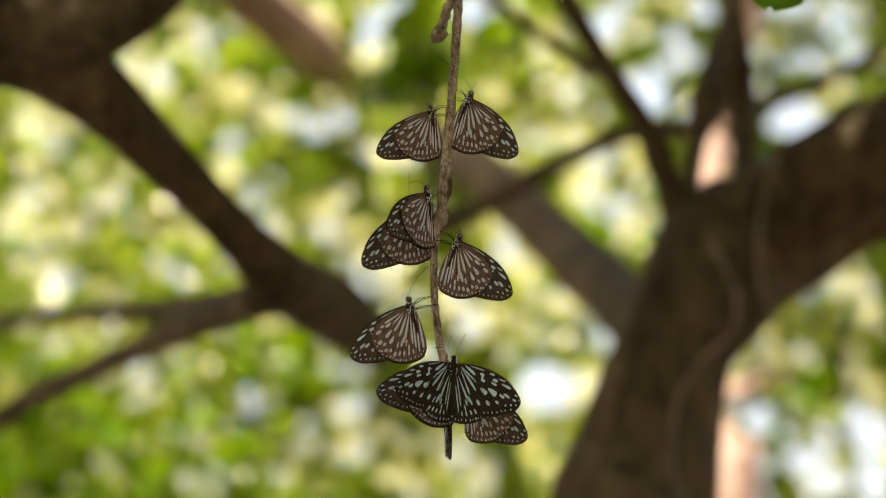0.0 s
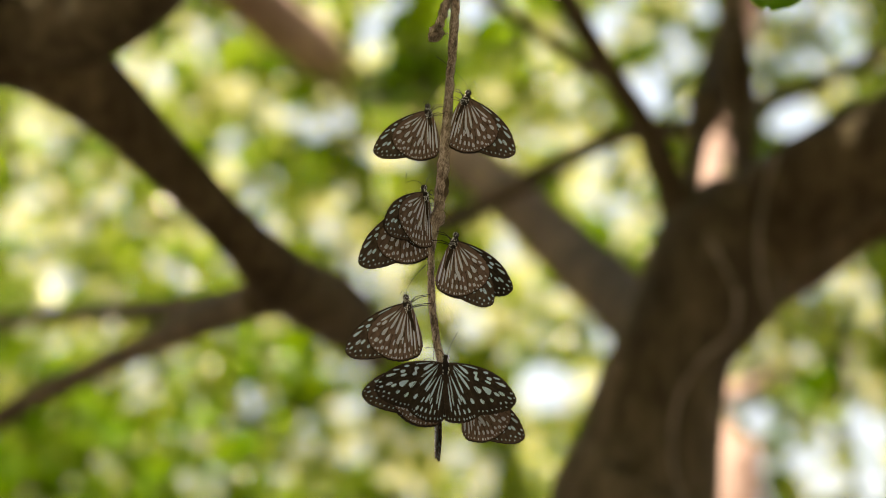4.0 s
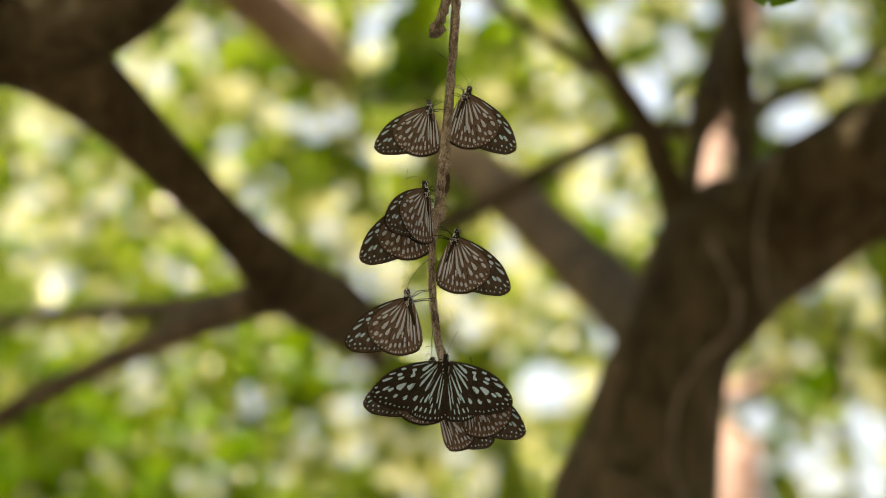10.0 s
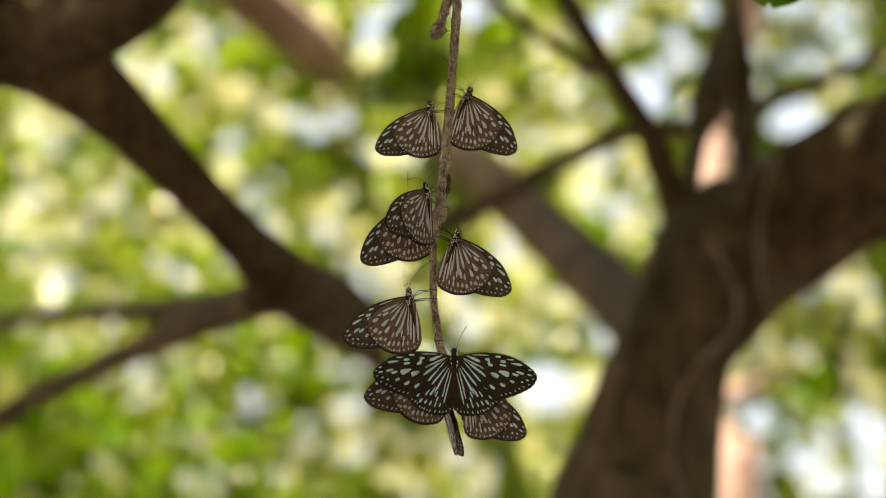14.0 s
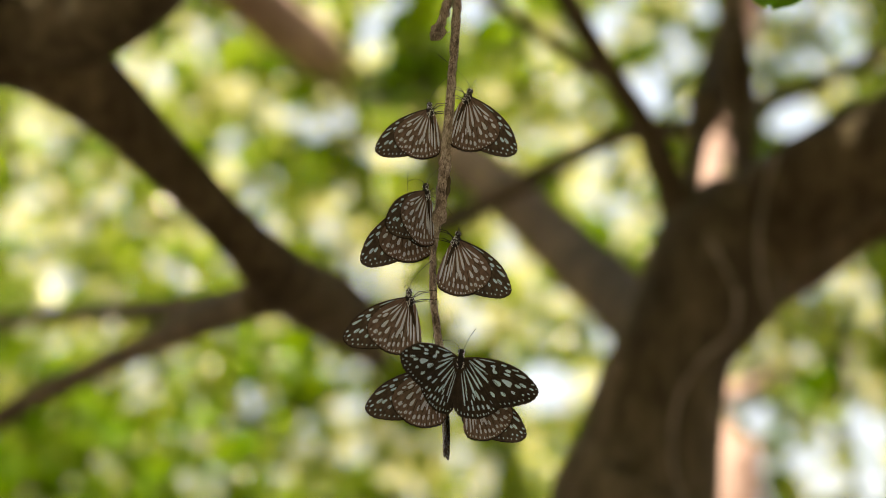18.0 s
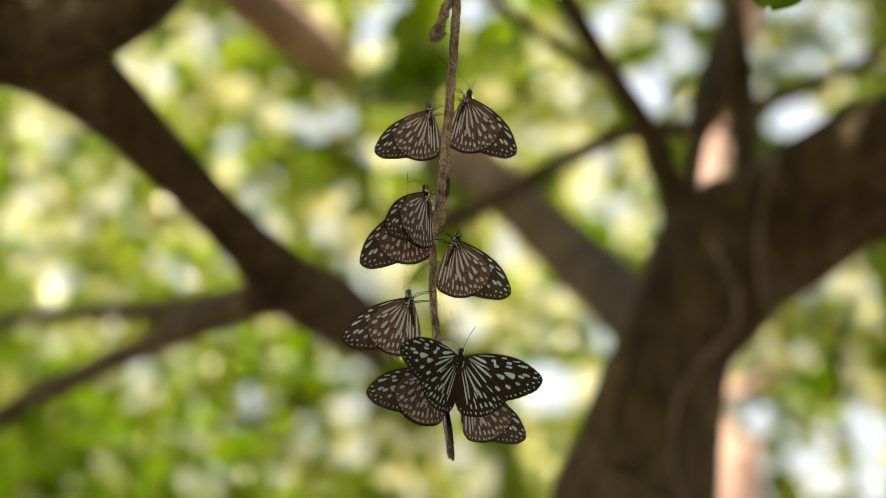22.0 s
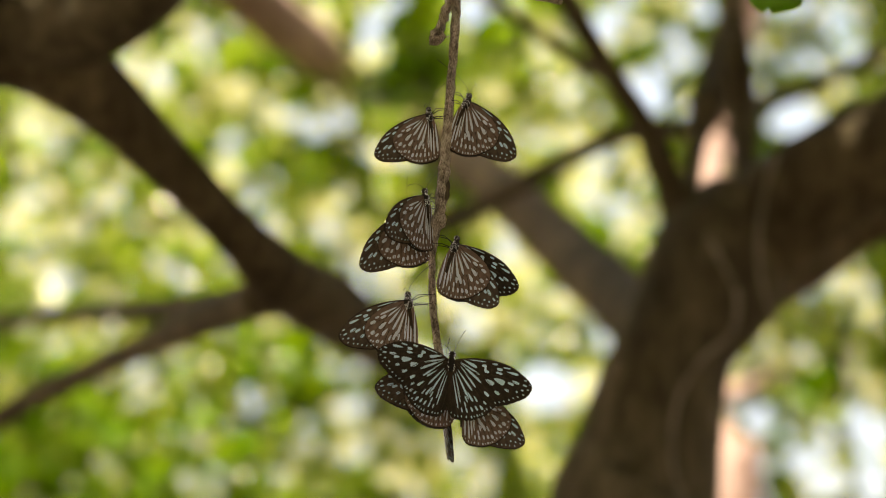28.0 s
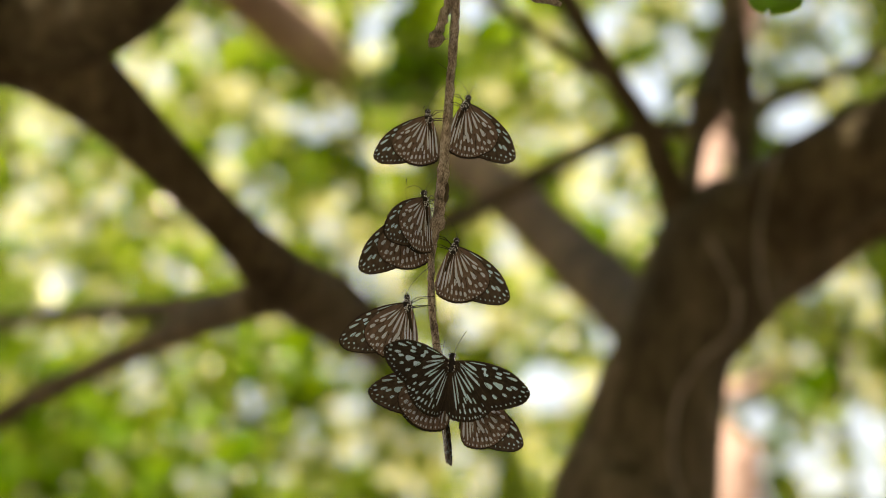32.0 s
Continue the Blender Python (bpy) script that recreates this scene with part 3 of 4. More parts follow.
HIND_MIDDLE = [(0.279, 0.226, 0.09, 0.038, 45), (0.39, 0.203, 0.13, 0.047, 33), (0.464, 0.151, 0.121, 0.038, 23), (0.521, 0.061, 0.086, 0.031, 11), (0.471, 0.012, 0.14, 0.033, 6), (0.536, -0.082, 0.071, 0.025, -5), (0.391, 0.333, 0.085, 0.046, 45), (0.48, -0.045, 0.09, 0.024, -1), (0.31, 0.30, 0.06, 0.03, 48)]
HIND_OUTER = [(0.509, 0.367, 0.03, 0.022, 40), (0.521, 0.297, 0.07, 0.05, 34), (0.537, 0.237, 0.06, 0.032, 28), (0.628, 0.293, 0.03, 0.022, 30), (0.632, 0.262, 0.035, 0.022, 26), (0.614, 0.207, 0.055, 0.04, 22), (0.607, 0.148, 0.055, 0.031, 18), (0.648, 0.087, 0.068, 0.038, 11), (0.631, 0.028, 0.068, 0.033, 6), (0.621, -0.03, 0.068, 0.031, 1), (0.606, -0.091, 0.068, 0.029, -5), (0.584, -0.145, 0.06, 0.025, -11), (0.58, 0.332, 0.025, 0.02, 34)]
HIND_MARGIN = [(0.690, 0.192, 0.026, 0.018, 19), (0.690, 0.141, 0.031, 0.018, 15), (0.722, 0.066, 0.028, 0.02, 8), (0.718, 0.005, 0.036, 0.023, 3), (0.708, -0.068, 0.035, 0.021, -3), (0.684, -0.126, 0.035, 0.021, -8), (0.655, -0.178, 0.031, 0.019, -13), (0.638, -0.216, 0.028, 0.016, -16), (0.612, -0.249, 0.028, 0.016, -20), (0.675, 0.243, 0.022, 0.016, 24), (0.722, 0.036, 0.024, 0.016, 5), (0.716, -0.034, 0.024, 0.016, 0), (0.70, 0.108, 0.024, 0.015, 12), (0.562, -0.275, 0.024, 0.014, -24)]


def outline(points, scallop):
    P = spline(points + [points[0]], 5)[:-1]
    c = P.mean(0)
    k = np.arange(len(P))
    far = np.linalg.norm(P - np.array(points[0]), axis=1)
    P = c + (P - c) * (1 + scallop * np.sin(k * 2.1) * (far > 0.45))[:, None]
    return P


FORE_EDGE, HIND_EDGE = outline(FORE, 0.010), outline(HIND, 0.015)


HIND_SPOTS = HIND_STREAKS + HIND_MIDDLE + HIND_OUTER + HIND_MARGIN
# Veins: paths of along and towards the leading edge, from the root or the cell to the margin.
HIND_VEINS = [[(0.03, -0.06), (0.30, -0.185), (0.52, -0.255), (0.62, -0.28)], [(0.03, -0.04), (0.30, -0.145), (0.54, -0.195), (0.67, -0.215)], [(0.03, -0.03), (0.25, -0.085), (0.50, -0.115), (0.70, -0.15)], [(0.03, -0.01), (0.22, -0.05), (0.40, -0.055), (0.58, -0.06), (0.73, -0.098)], [(0.40, -0.055), (0.45, -0.022), (0.60, 0.0), (0.74, -0.035)],
              [(0.44, 0.045), (0.58, 0.055), (0.745, 0.035)], [(0.42, 0.10), (0.55, 0.115), (0.73, 0.11)], [(0.38, 0.165), (0.52, 0.19), (0.70, 0.215)], [(0.32, 0.20), (0.47, 0.265), (0.64, 0.315)], [(0.03, 0.04), (0.18, 0.14), (0.30, 0.20), (0.36, 0.285), (0.50, 0.395)]]
HIND_CELL = [[(0.05, 0.02), (0.20, 0.055), (0.33, 0.07), (0.43, 0.06)]]
FORE_VEINS = [[(0.03, 0.03), (0.25, 0.075), (0.45, 0.09), (0.70, 0.10), (0.88, 0.06)], [(0.03, -0.01), (0.25, -0.045), (0.42, -0.05), (0.47, -0.02), (0.45, 0.06), (0.44, 0.088)], [(0.47, -0.02), (0.65, -0.01), (0.97, -0.06)], [(0.46, 0.03), (0.65, 0.045), (0.99, 0.0)], [(0.43, -0.05), (0.62, -0.115), (0.90, -0.20)], [(0.36, -0.048), (0.55, -0.165), (0.78, -0.29)], [(0.28, -0.046), (0.45, -0.20), (0.66, -0.355)], [(0.03, -0.03), (0.30, -0.17), (0.58, -0.375)]]


def camber(u, v, bend):
    return bend * (0.10 * u * u - 0.05 * u) + 0.004 * math.sin(9 * v + 3 * u)


def wing_meshes(kind, side, length, bend, turn):
    """Membrane, spots above, spots below and veins of a wing; the root is at the origin, out is x, the head is z. side: where its upper face looks."""
    edge = FORE_EDGE if kind == "fore" else HIND_EDGE
    ph = radians(turn)
    ax, nx = (math.sin(ph), -math.cos(ph)), (math.cos(ph), math.sin(ph))
    lay = 0.0003 * side if kind == "fore" else -0.0003 * side

    def at(u, v, lift):
        w = camber(u, v, bend) * length * side + lay + lift
        return Vector(((u * ax[0] + v * nx[0]) * length, w, (u * ax[1] + v * nx[1]) * length))

    n = len(edge)
    rings = [(i / 7) ** 0.8 for i in range(1, 7)] + [0.98 if kind == "hind" else 0.985, 1.0]
    ringn = len(rings)
    V, F, slot = [], [], []
    root = np.array([0.02, 0.0])
    for face in (1, -1):
        o = len(V)
        V.append(at(*root, face * 0.00006))
        for i, f in enumerate(rings, 1):
            for p in edge:
                q = root + (p - root) * f
                V.append(at(q[0], q[1], face * (0.00006 if i < ringn else 0.00002)))
        for k in range(n):
            j = (k + 1) % n
            F.append((o, o + 1 + k, o + 1 + j))
            slot.append(0 if face == side else 1)
            for i in range(ringn - 1):
                b = o + 1 + i * n
                F.append((b + k, b + n + k, b + n + j, b + j))
                slot.append(0 if face == side or i == ringn - 2 else 1)
    o2 = 1 + ringn * n
    b = 1 + (ringn - 1) * n
    for k in range(n):
        j = (k + 1) % n
        F.append((b + k, o2 + b + k, o2 + b + j, b + j))
        slot.append(0)
    under = FORE_UNDER if kind == "fore" else UNDER
    membrane = mesh(kind + "wing", V, F, [UPPER, under], slot)

    spots = FORE_SPOTS + FORE_DOTS if kind == "fore" else HIND_SPOTS
    made = []
    rg = random.Random(8 if kind == "fore" else 9)
    for face in (1, -1):
        V, F = [], []
        grow = (0.72 if kind == "hind" else 0.9) if face == side else 1.0
        for u, v, ln, wd, an in (spots[2:] if kind == "hind" and face == side else spots):
            ca, sa = math.cos(radians(an)), math.sin(radians(an))
            o = len(V)
            m = 12
            for k in range(m):
                w = 2 * math.pi * k / m
                e = math.cos(w)
                taper = 1 + 0.72 * e if ln > 0.12 else 1 + 0.15 * e
                lu = 0.5 * ln * math.copysign(abs(e) ** 0.7, e) * rg.uniform(0.94, 1.06)
                lv = 0.5 * wd * grow * (0.95 if kind == "fore" else 1) * math.sin(w) * taper * rg.uniform(0.86, 1.1)
                V.append(at(u + lu * ca - lv * sa, v + lu * sa + lv * ca, face * 0.00012))
            F.append(tuple(range(o, o + m)) if face < 0 else tuple(reversed(range(o, o + m))))
        made.append(mesh("wing_pattern", V, F, [BLUE if (kind == "fore" or face == side) else PALE]))
    pieces = []
    for i, pts in enumerate(HIND_VEINS + HIND_CELL if kind == "hind" else FORE_VEINS + [FORE[:6]]):
        run = spline(pts, 4)
        m, r = len(run) - 1, 0.00055 if i == len(FORE_VEINS) and kind == "fore" else 0.00022
        pieces.append(tube([(*at(p[0], p[1], 0), r * (1 - 0.3 * k / m)) for k, p in enumerate(run)], 5))
    veins = mesh("venation", *join(*pieces), [VEIN])
    return membrane, made[0], made[1], veins


LENGTH = 0.045
WING_MESHES = {(k, s): wing_meshes(k, s, LENGTH, 0.1 if k == "fore" else -0.12, 66 if k == "fore" else 23) for k in ("fore", "hind") for s in (1, -1)}


def wing_pose(side, opening, sweep=0.0, hinge=0.0019):
    """A wing's pose on its body: opened from the back by so many degrees and swept towards the head."""
    m = Matrix.Rotation(radians(180 - side * opening), 4, "Z") @ Matrix.Rotation(radians(-sweep), 4, "Y")
    return Matrix.Translation((-0.0008, side * hinge, 0.0012)) @ m


def antenna_path(side, swing):
    """The near one sweeps forward in a bow; the far one stands out sideways."""
    if side < 0:
        pts = [(0.0012, -0.0008, 0.0064, 0.00016), (0.0014 + 0.002 * swing, -0.002, 0.0105, 0.00012), (0.002 + 0.007 * swing, -0.004, 0.0155, 0.00012), (0.002 + 0.0135 * swing, -0.006, 0.0193, 0.00022), (0.002 + 0.0152 * swing, -0.0065, 0.0201, 0.0002)]
    else:
        pts = [(0.0012, 0.0008, 0.0064, 0.00016), (0.0008, 0.0028, 0.0092, 0.00012), (0.0002, 0.0065, 0.0110, 0.00012), (-0.0008, 0.0100, 0.0108, 0.00022), (-0.0014, 0.0110, 0.0102, 0.0002)]
    return spline(pts, 5)


def butterfly(label, m, length, open_near, open_far, sweep=0.0, reach=0.009, swing=0.5, hinge=0.0019):
    """A milkweed butterfly: head up along z, back to -x, legs to +x. Returns the thing and its wings."""
    b = tagged(new("butterfly"), label, "butterfly", "butterflies on the twig")
    k = length / LENGTH
    b.matrix_basis = m
    part("head", ball((0.0008 * k, 0, 0.0052 * k), 0.0019 * k, 0.0018 * k, 0.0019 * k), BODY, b)
    for s in (1, -1):
        part("eye", ball((0.0014 * k, s * 0.0014 * k, 0.0056 * k), 0.0008 * k, 0.0007 * k, 0.0009 * k, 8, 6), BODY, b, "round black eye")
    part("palp", join(*[tube([(0.0020 * k, s * 0.0006 * k, 0.0052 * k, 0.0004 * k), (0.0027 * k, s * 0.0007 * k, 0.0064 * k, 0.00018 * k)], 6) for s in (1, -1)]), BODY, b)
    part("thorax", ball((0.0004 * k, 0, -0.0004 * k), 0.0029 * k, 0.0024 * k, 0.0048 * k, 12, 8), BODY, b)
    ab = [(0.0006, 0, -0.001 * k, 0.0014 * k), (0.0006 * k, 0, -0.005 * k, 0.0016 * k), (0.0006 * k, 0, -0.010 * k, 0.0015 * k), (0.0004 * k, 0, -0.016 * k, 0.0013 * k), (0, 0, -0.0205 * k, 0.0006 * k)]
    part("abdomen", tube(spline(ab, 4), 10), BODY_BROWN, b, "slender brown abdomen")
    rg = random.Random(3)
    dots = []
    for i in range(120):
        s = 1 if i % 2 else -1
        z = rg.uniform(-0.0040, 0.0066)
        w = rg.uniform(-0.9, 1.4)
        if z > 0.0040:
            c, rr, ry, hh = (0.0008, 0, 0.0052), 0.0019, 0.0018, 0.0019
        else:
            c, rr, ry, hh = (0.0004, 0, -0.0004), 0.0029, 0.0024, 0.0048
        f = math.sqrt(max(0.05, 1 - ((z - c[2]) / hh) ** 2))
        p = (c[0] + rr * f * math.sin(w), s * ry * f * math.cos(w), z)
        q = rg.uniform(0.00015, 0.00027)
        dots.append(ball([x * k for x in p], q * k, q * k, q * 1.3 * k, 6, 4))
    tagged(part("white_speckle", join(*dots), DOT, b, "white speckles on the black thorax"), kind="stuff")
    for s in (1, -1):
        pth = [(x * k, y * k, z * k, r * k) for x, y, z, r in antenna_path(s, swing)]
        part("antenna", tube(pth, 6), BODY, b, "thin clubbed black antenna")
    for s in (1, -1):
        for i, (z, up, grip) in enumerate([(0.0014, 0.0026, 0.0006), (-0.0014, 0.0002, -0.0036 - 0.0008 * s)]):
            knee = (0.0022 + (reach - 0.0022) * (0.38 + 0.08 * s), s * 0.0030, z + up)
            ankle = (reach - 0.0006, s * 0.0018, z + up * 0.55 + grip * 0.5)
            end = (reach, s * 0.0004, z + grip)
            part("leg", tube([(0.0022 * k, s * 0.0012, z * k, 0.00036), (*knee, 0.00026), (*ankle, 0.0002), (*end, 0.00018)], 6), BODY, b)
    wings = {}
    for s, op in ((-1, open_near), (1, open_far)):
        for kind in ("hind", "fore"):
            me, s1, s2, ve = WING_MESHES[(kind, s)]
            w = part(kind + "wing", me, None, b, "dark brown wing with pale bluish spots")
            w.scale = (k, k, k)
            w.matrix_basis = wing_pose(s, op, sweep if kind == "fore" else sweep * 0.5, hinge) @ Matrix.Diagonal((k, k, k, 1))
            part("wing_pattern", s1, None, w, "pale blue-grey streaks and spots")
            part("wing_pattern", s2, None, w, "pale blue-grey streaks and spots")
            tagged(part("venation", ve, None, w), kind="stuff")
            wings[(kind, s)] = w
    return b, wings


def perch(a, b, y, lean, yaw):
    """Pose of a butterfly: its thorax on a sight line, leaning clockwise by lean degrees, its back turned by yaw from the west."""
    return Matrix.Translation(place(a, b, y)) @ Matrix.Rotation(radians(lean), 4, "Y") @ Matrix.Rotation(radians(yaw), 4, "Z")


Y0 = 2.2
# label, a, b, y, lean, yaw, forewing length, near opening, far opening, reach, antenna swing
PERCHED = {
    "A": ("brown butterfly with folded pale-streaked wings, clinging to the twig", 762, 203, Y0, -10, 0, 0.042, 0.2, 0.2, 0.013, 0.9),
    "B": ("brown butterfly with folded wings, gripping the upper twig", 830, 180, Y0, 24, 180, 0.0458, 0.2, 0.2, 0.012, 1.8),
    "C": ("butterfly with folded wings turned half away, clinging to the twig", 755, 349, Y0 - 0.004, -5, 50, 0.0480, 0.2, 0.2, 0.009, 0.9),
    "P": ("dark butterfly partly covered by its neighbour on the twig", 731, 373, Y0 + 0.010, -24, 0, 0.047, 0.2, 0.2, 0.018, 0.3),
    "D": ("brown butterfly with folded wings beside a knot of the twig", 810, 433, Y0, 21, 180, 0.0465, 0.2, 0.2, 0.016, 0.9),
    "E": ("pale-streaked brown butterfly with folded wings low on the twig", 725, 546, Y0, -17, 0, 0.0475, 0.2, 0.2, 0.018, 1.0),
    "G": ("butterfly half hidden behind the one with spread wings", 772, 664, Y0 - 0.004, -20, 0, 0.0485, 0.2, 0.2, 0.010, 0.3),
    "H": ("pale brown butterfly with folded wings at the twig's end", 836, 698, Y0 - 0.002, 16, 180, 0.0438, 0.2, 0.2, 0.010, 0.3),
    "I": ("butterfly seen edge-on behind the others at the twig's end", 788, 715, Y0 + 0.055, 0, 90, 0.047, 6, 6, 0.018, 0.3),
    "F": ("large dark butterfly with spread wings showing pale blue spots", 803, 645, Y0 - 0.03, 0, 90, 0.050, 75, 75, 0.016, 0.2),
}
FLIES = {}
for key, (label, a, b, y, lean, yaw, ln, on, of, reach, swing) in PERCHED.items():
    FLIES[key] = butterfly(label, perch(a, b, y, lean, yaw), ln, on, of, {"A": -3, "B": -1, "C": -7}.get(key, 0), reach, swing, 0.0019 if key == "F" else 0.0008)

# ---- the hanging twig ----
twig = tagged(new("hanging_twig"), "thin grey-brown twig hanging down with a broken stub", "twig")
stem = [(835, -330, 18), (822, -150, 18), (813, -20, 16), (808, 60, 16), (801, 150, 16), (795, 230, 18), (789, 300, 21), (785, 345, 21), (779, 385, 19), (771, 425, 13), (768, 480, 12), (770, 540, 13), (779, 612, 14), (791, 656, 17), (803, 690, 16), (808, 712, 12)]
part("stem", tube(spline([(*place(a, b, Y0), 0.5 * w * unit(Y0)) for a, b, w in stem], 10), 16, 0.30, 2.0, 260), TWIG, twig)
stub = [(814, -14, 12), (800, -2, 17), (796, 5, 14), (793, 13, 19), (790, 20, 15), (788, 28, 18), (785, 36, 14), (783, 44, 16), (780, 51, 19), (778, 57, 29), (775, 63, 24), (777, 69, 27), (779, 74, 12)]
part("stub", tube(spline([(*place(a, b, Y0 - 0.002), 0.5 * w * unit(Y0)) for a, b, w in stub], 9), 14, 0.38, 5.0, 380), TWIG, twig, "short broken side stub")
knob = [(783, 372, 14), (780, 382, 27), (776, 392, 26), (772, 402, 13)]
flake = [(796, 314, 3), (796, 324, 7), (794, 334, 10), (793, 343, 10), (790, 351, 8), (786, 357, 3)]
part("bark_flake", tube(spline([(*place(a, b, Y0 - 0.001), 0.5 * w * unit(Y0)) for a, b, w in flake], 5), 9, 0.4, 3.0, 300), BARK, twig, "dark flake of peeling bark")
part("knot", tube(spline([(*place(a, b, Y0 - 0.001), 0.5 * w * unit(Y0)) for a, b, w in knob], 5), 12, 0.3, 9.0, 260), TWIG, twig, "swollen rough knot")
for rows in ([(798, 60, 3), (794, 62, 2), (791, 61, 1)], [(799, 118, 3), (796, 121, 3), (795, 124, 1)], [(790, 250, 4), (787, 254, 3), (785, 255, 1)], [(800, 205, 4), (804, 208, 3), (806, 207, 1)]):
    part("bark_splinter", tube([(*place(a, b, Y0 - 0.002), 0.5 * w * unit(Y0)) for a, b, w in rows], 6), TWIG, twig, "tiny raised splinter of bark")
over = [(700, -330, 24), (830, -325, 28), (1000, -300, 32), (1400, -330, 40), (2000, -500, 60), (2600, -900, 80)]
part("branch", tube(spline([(*place(a, b, Y0 + 0.0008 * max(0, a - 1000)), 0.5 * w * unit(Y0)) for a, b, w in over], 6), 10, 0.15, 6.0, 60), TWIG, twig)
side = [(880, -320, 16), (900, -160, 14), (920, -50, 12), (945, -12, 10), (972, -5, 9), (988, -3, 12), (998, 1, 9)]
part("side_twig", tube(spline([(*place(a, b, Y0), 0.5 * w * unit(Y0)) for a, b, w in side], 6), 10, 0.25, 7.0, 240), TWIG, twig, "thin side twig with a blunt end")
petiole = [(1420, -330, 12), (1412, -240, 7), (1405, -190, 6)]
part("leaf_stalk", tube(spline([(*place(a, b, Y0 + 0.33), 0.5 * w * unit(Y0)) for a, b, w in petiole], 5), 8), LEAF_DARK, twig)


def blade(rows, y, tilt):
    """A leaf blade hanging by its stalk: rows of a, b and half width, the blade cupped along its midrib."""
    V, F = [], []
    for a, b, h in rows:
        for k in range(-4, 5):
            f = k / 4
            p = place(a + f * h, b + 6 * f * f, y)
            p.y += tilt * f * h * unit(y) + 0.004 * f * f
            V.append(p)
    m = len(V)
    V += [v + Vector((0, 0.0004, 0)) for v in V]
    for i in range(len(rows) - 1):
        for k in range(8):
            q = i * 9 + k
            F += [(q, q + 1, q + 10, q + 9), (m + q + 9, m + q + 10, m + q + 1, m + q)]
    return V, F


part("leaf", blade([(1399, -200, 4), (1396, -168, 34), (1392, -123, 62), (1388, -78, 68), (1382, -43, 62), (1378, -22, 52), (1376, -6, 46), (1372, 2, 35), (1367, 7, 20), (1364, 11, 6)], Y0 + 0.33, 0.3), LEAF_HANGING, twig, "smooth green leaf hanging from the branch")


# ---- motions ----
# Sway of the twig: seconds, across, down, in sight-line units.
SWAY = [(0, 0, 0), (0.5, -5, -1), (1, -11, -3), (1.5, -17, -5.5), (2, -17, -4.5), (2.5, -14, -1.5), (3, -9, 0), (3.5, -5, 0), (4.5, -6, -4), (5.5, -9, -6), (6, -6, -5), (7, -1.5, -3.5), (8, 0, -4.5), (9, -5, -8), (9.5, -5, -9), (10, -3.5, -8.5), (11, -1.5, -5.5), (12, -3, -6.5), (12.5, -5.5, -9), (13, -5, -9), (14, -2, -6.5), (14.5, -0.5, -5)]
SWAY_LATE = [(16.5, -5, -8), (17, -5, -7), (18, -2, -4), (19, -1.5, -3.5), (20, -3, -3.5), (20.5, -5, -3.5), (21, -4.5, -3.5), (22, -3, -1.5), (23, -2, 0), (24, -3, 1.5), (25, -5, 2), (27.5, -3, 3.5), (28, -3.5, 4.5), (29, -5, 5), (30, -5, 6), (31, -5, 6.5), (32, -5, 8)]




def sway_at(t):
    T = SWAY + SWAY_LATE
    return np.interp(t, [r[0] for r in T], [r[1] for r in T]), np.interp(t, [r[0] for r in T], [r[2] for r in T])


def swayed():
    u = unit(Y0)
    return [(t, Matrix.Translation((da * u, 0, -db * u * 1.03))) for t, da, db in SWAY + SWAY_LATE]


def tip_angles(dx, dy, lean, size):
    """Opening and sweep of a spread wing whose tip lies dx outward and dy down from its root, on a body that leans."""
    c, s = math.cos(radians(lean)), math.sin(radians(lean))
    out, tail = dx * c + dy * s, dy * c - dx * s
    turn = math.acos(max(-0.9, min(0.95, tail / size)))
    return math.degrees(math.asin(max(0.1, min(1.0, out / (size * math.sin(turn)))))), math.degrees(turn) - 66


# The butterfly with spread wings: seconds, thorax, lean, then the tips of the wings to the east and west of it.
SPREAD = [(0, 803, 645, 1, 920, 722, 700, 702), (1, 791, 644, 1, 915, 718, 676, 702), (2, 781, 645, 1, 907, 716, 668, 703), (3, 789, 644, 0, 913, 716, 666, 700), (5.5, 788, 644, 0, 913, 713, 663, 692), (6, 790, 645, 0, 914, 712, 662, 690), (7, 795, 643, 0, 919, 710, 667, 685), (8, 794, 645, -1, 912, 716, 655, 695), (9, 787, 645, -1, 895, 716, 659, 695), (10, 789, 642, 0, 906, 720, 657, 703)]
SPREAD += [(11, 799, 641, 1, 935, 702, 680, 680), (12, 787, 640, 0, 920, 688, 660, 705), (13, 789, 640, 0, 922, 690, 664, 705), (14, 804, 632, 1, 956, 665, 662, 664), (14.5, 809, 632, 1, 953, 667, 664, 655), (16.5, 812, 632, 5, 945, 692, 683, 645), (17, 813, 633, 6, 949, 683, 682, 639), (18, 815, 634, 6, 956, 693, 710, 645), (19, 819, 634, 5, 956, 688, 706, 647), (20, 820, 628, 4, 950, 690, 707, 630), (20.3, 820, 627, 4, 950, 697, 708, 624)]
SPREAD_LATE = [(21.0, 818, 630, 8, 967, 650, 752, 640), (21.3, 817, 632, 5, 940, 655, 768, 660), (21.5, 815, 633, 5, 945, 660, 770, 660), (21.7, 815, 632, 5, 955, 665, 740, 640), (22, 815, 632, 5, 959, 670, 711, 630), (23, 815, 629, 4, 946, 672, 688, 630), (23.4, 818, 627, 4, 948, 672, 695, 622), (23.6, 820, 628, 6, 955, 690, 730, 585)]
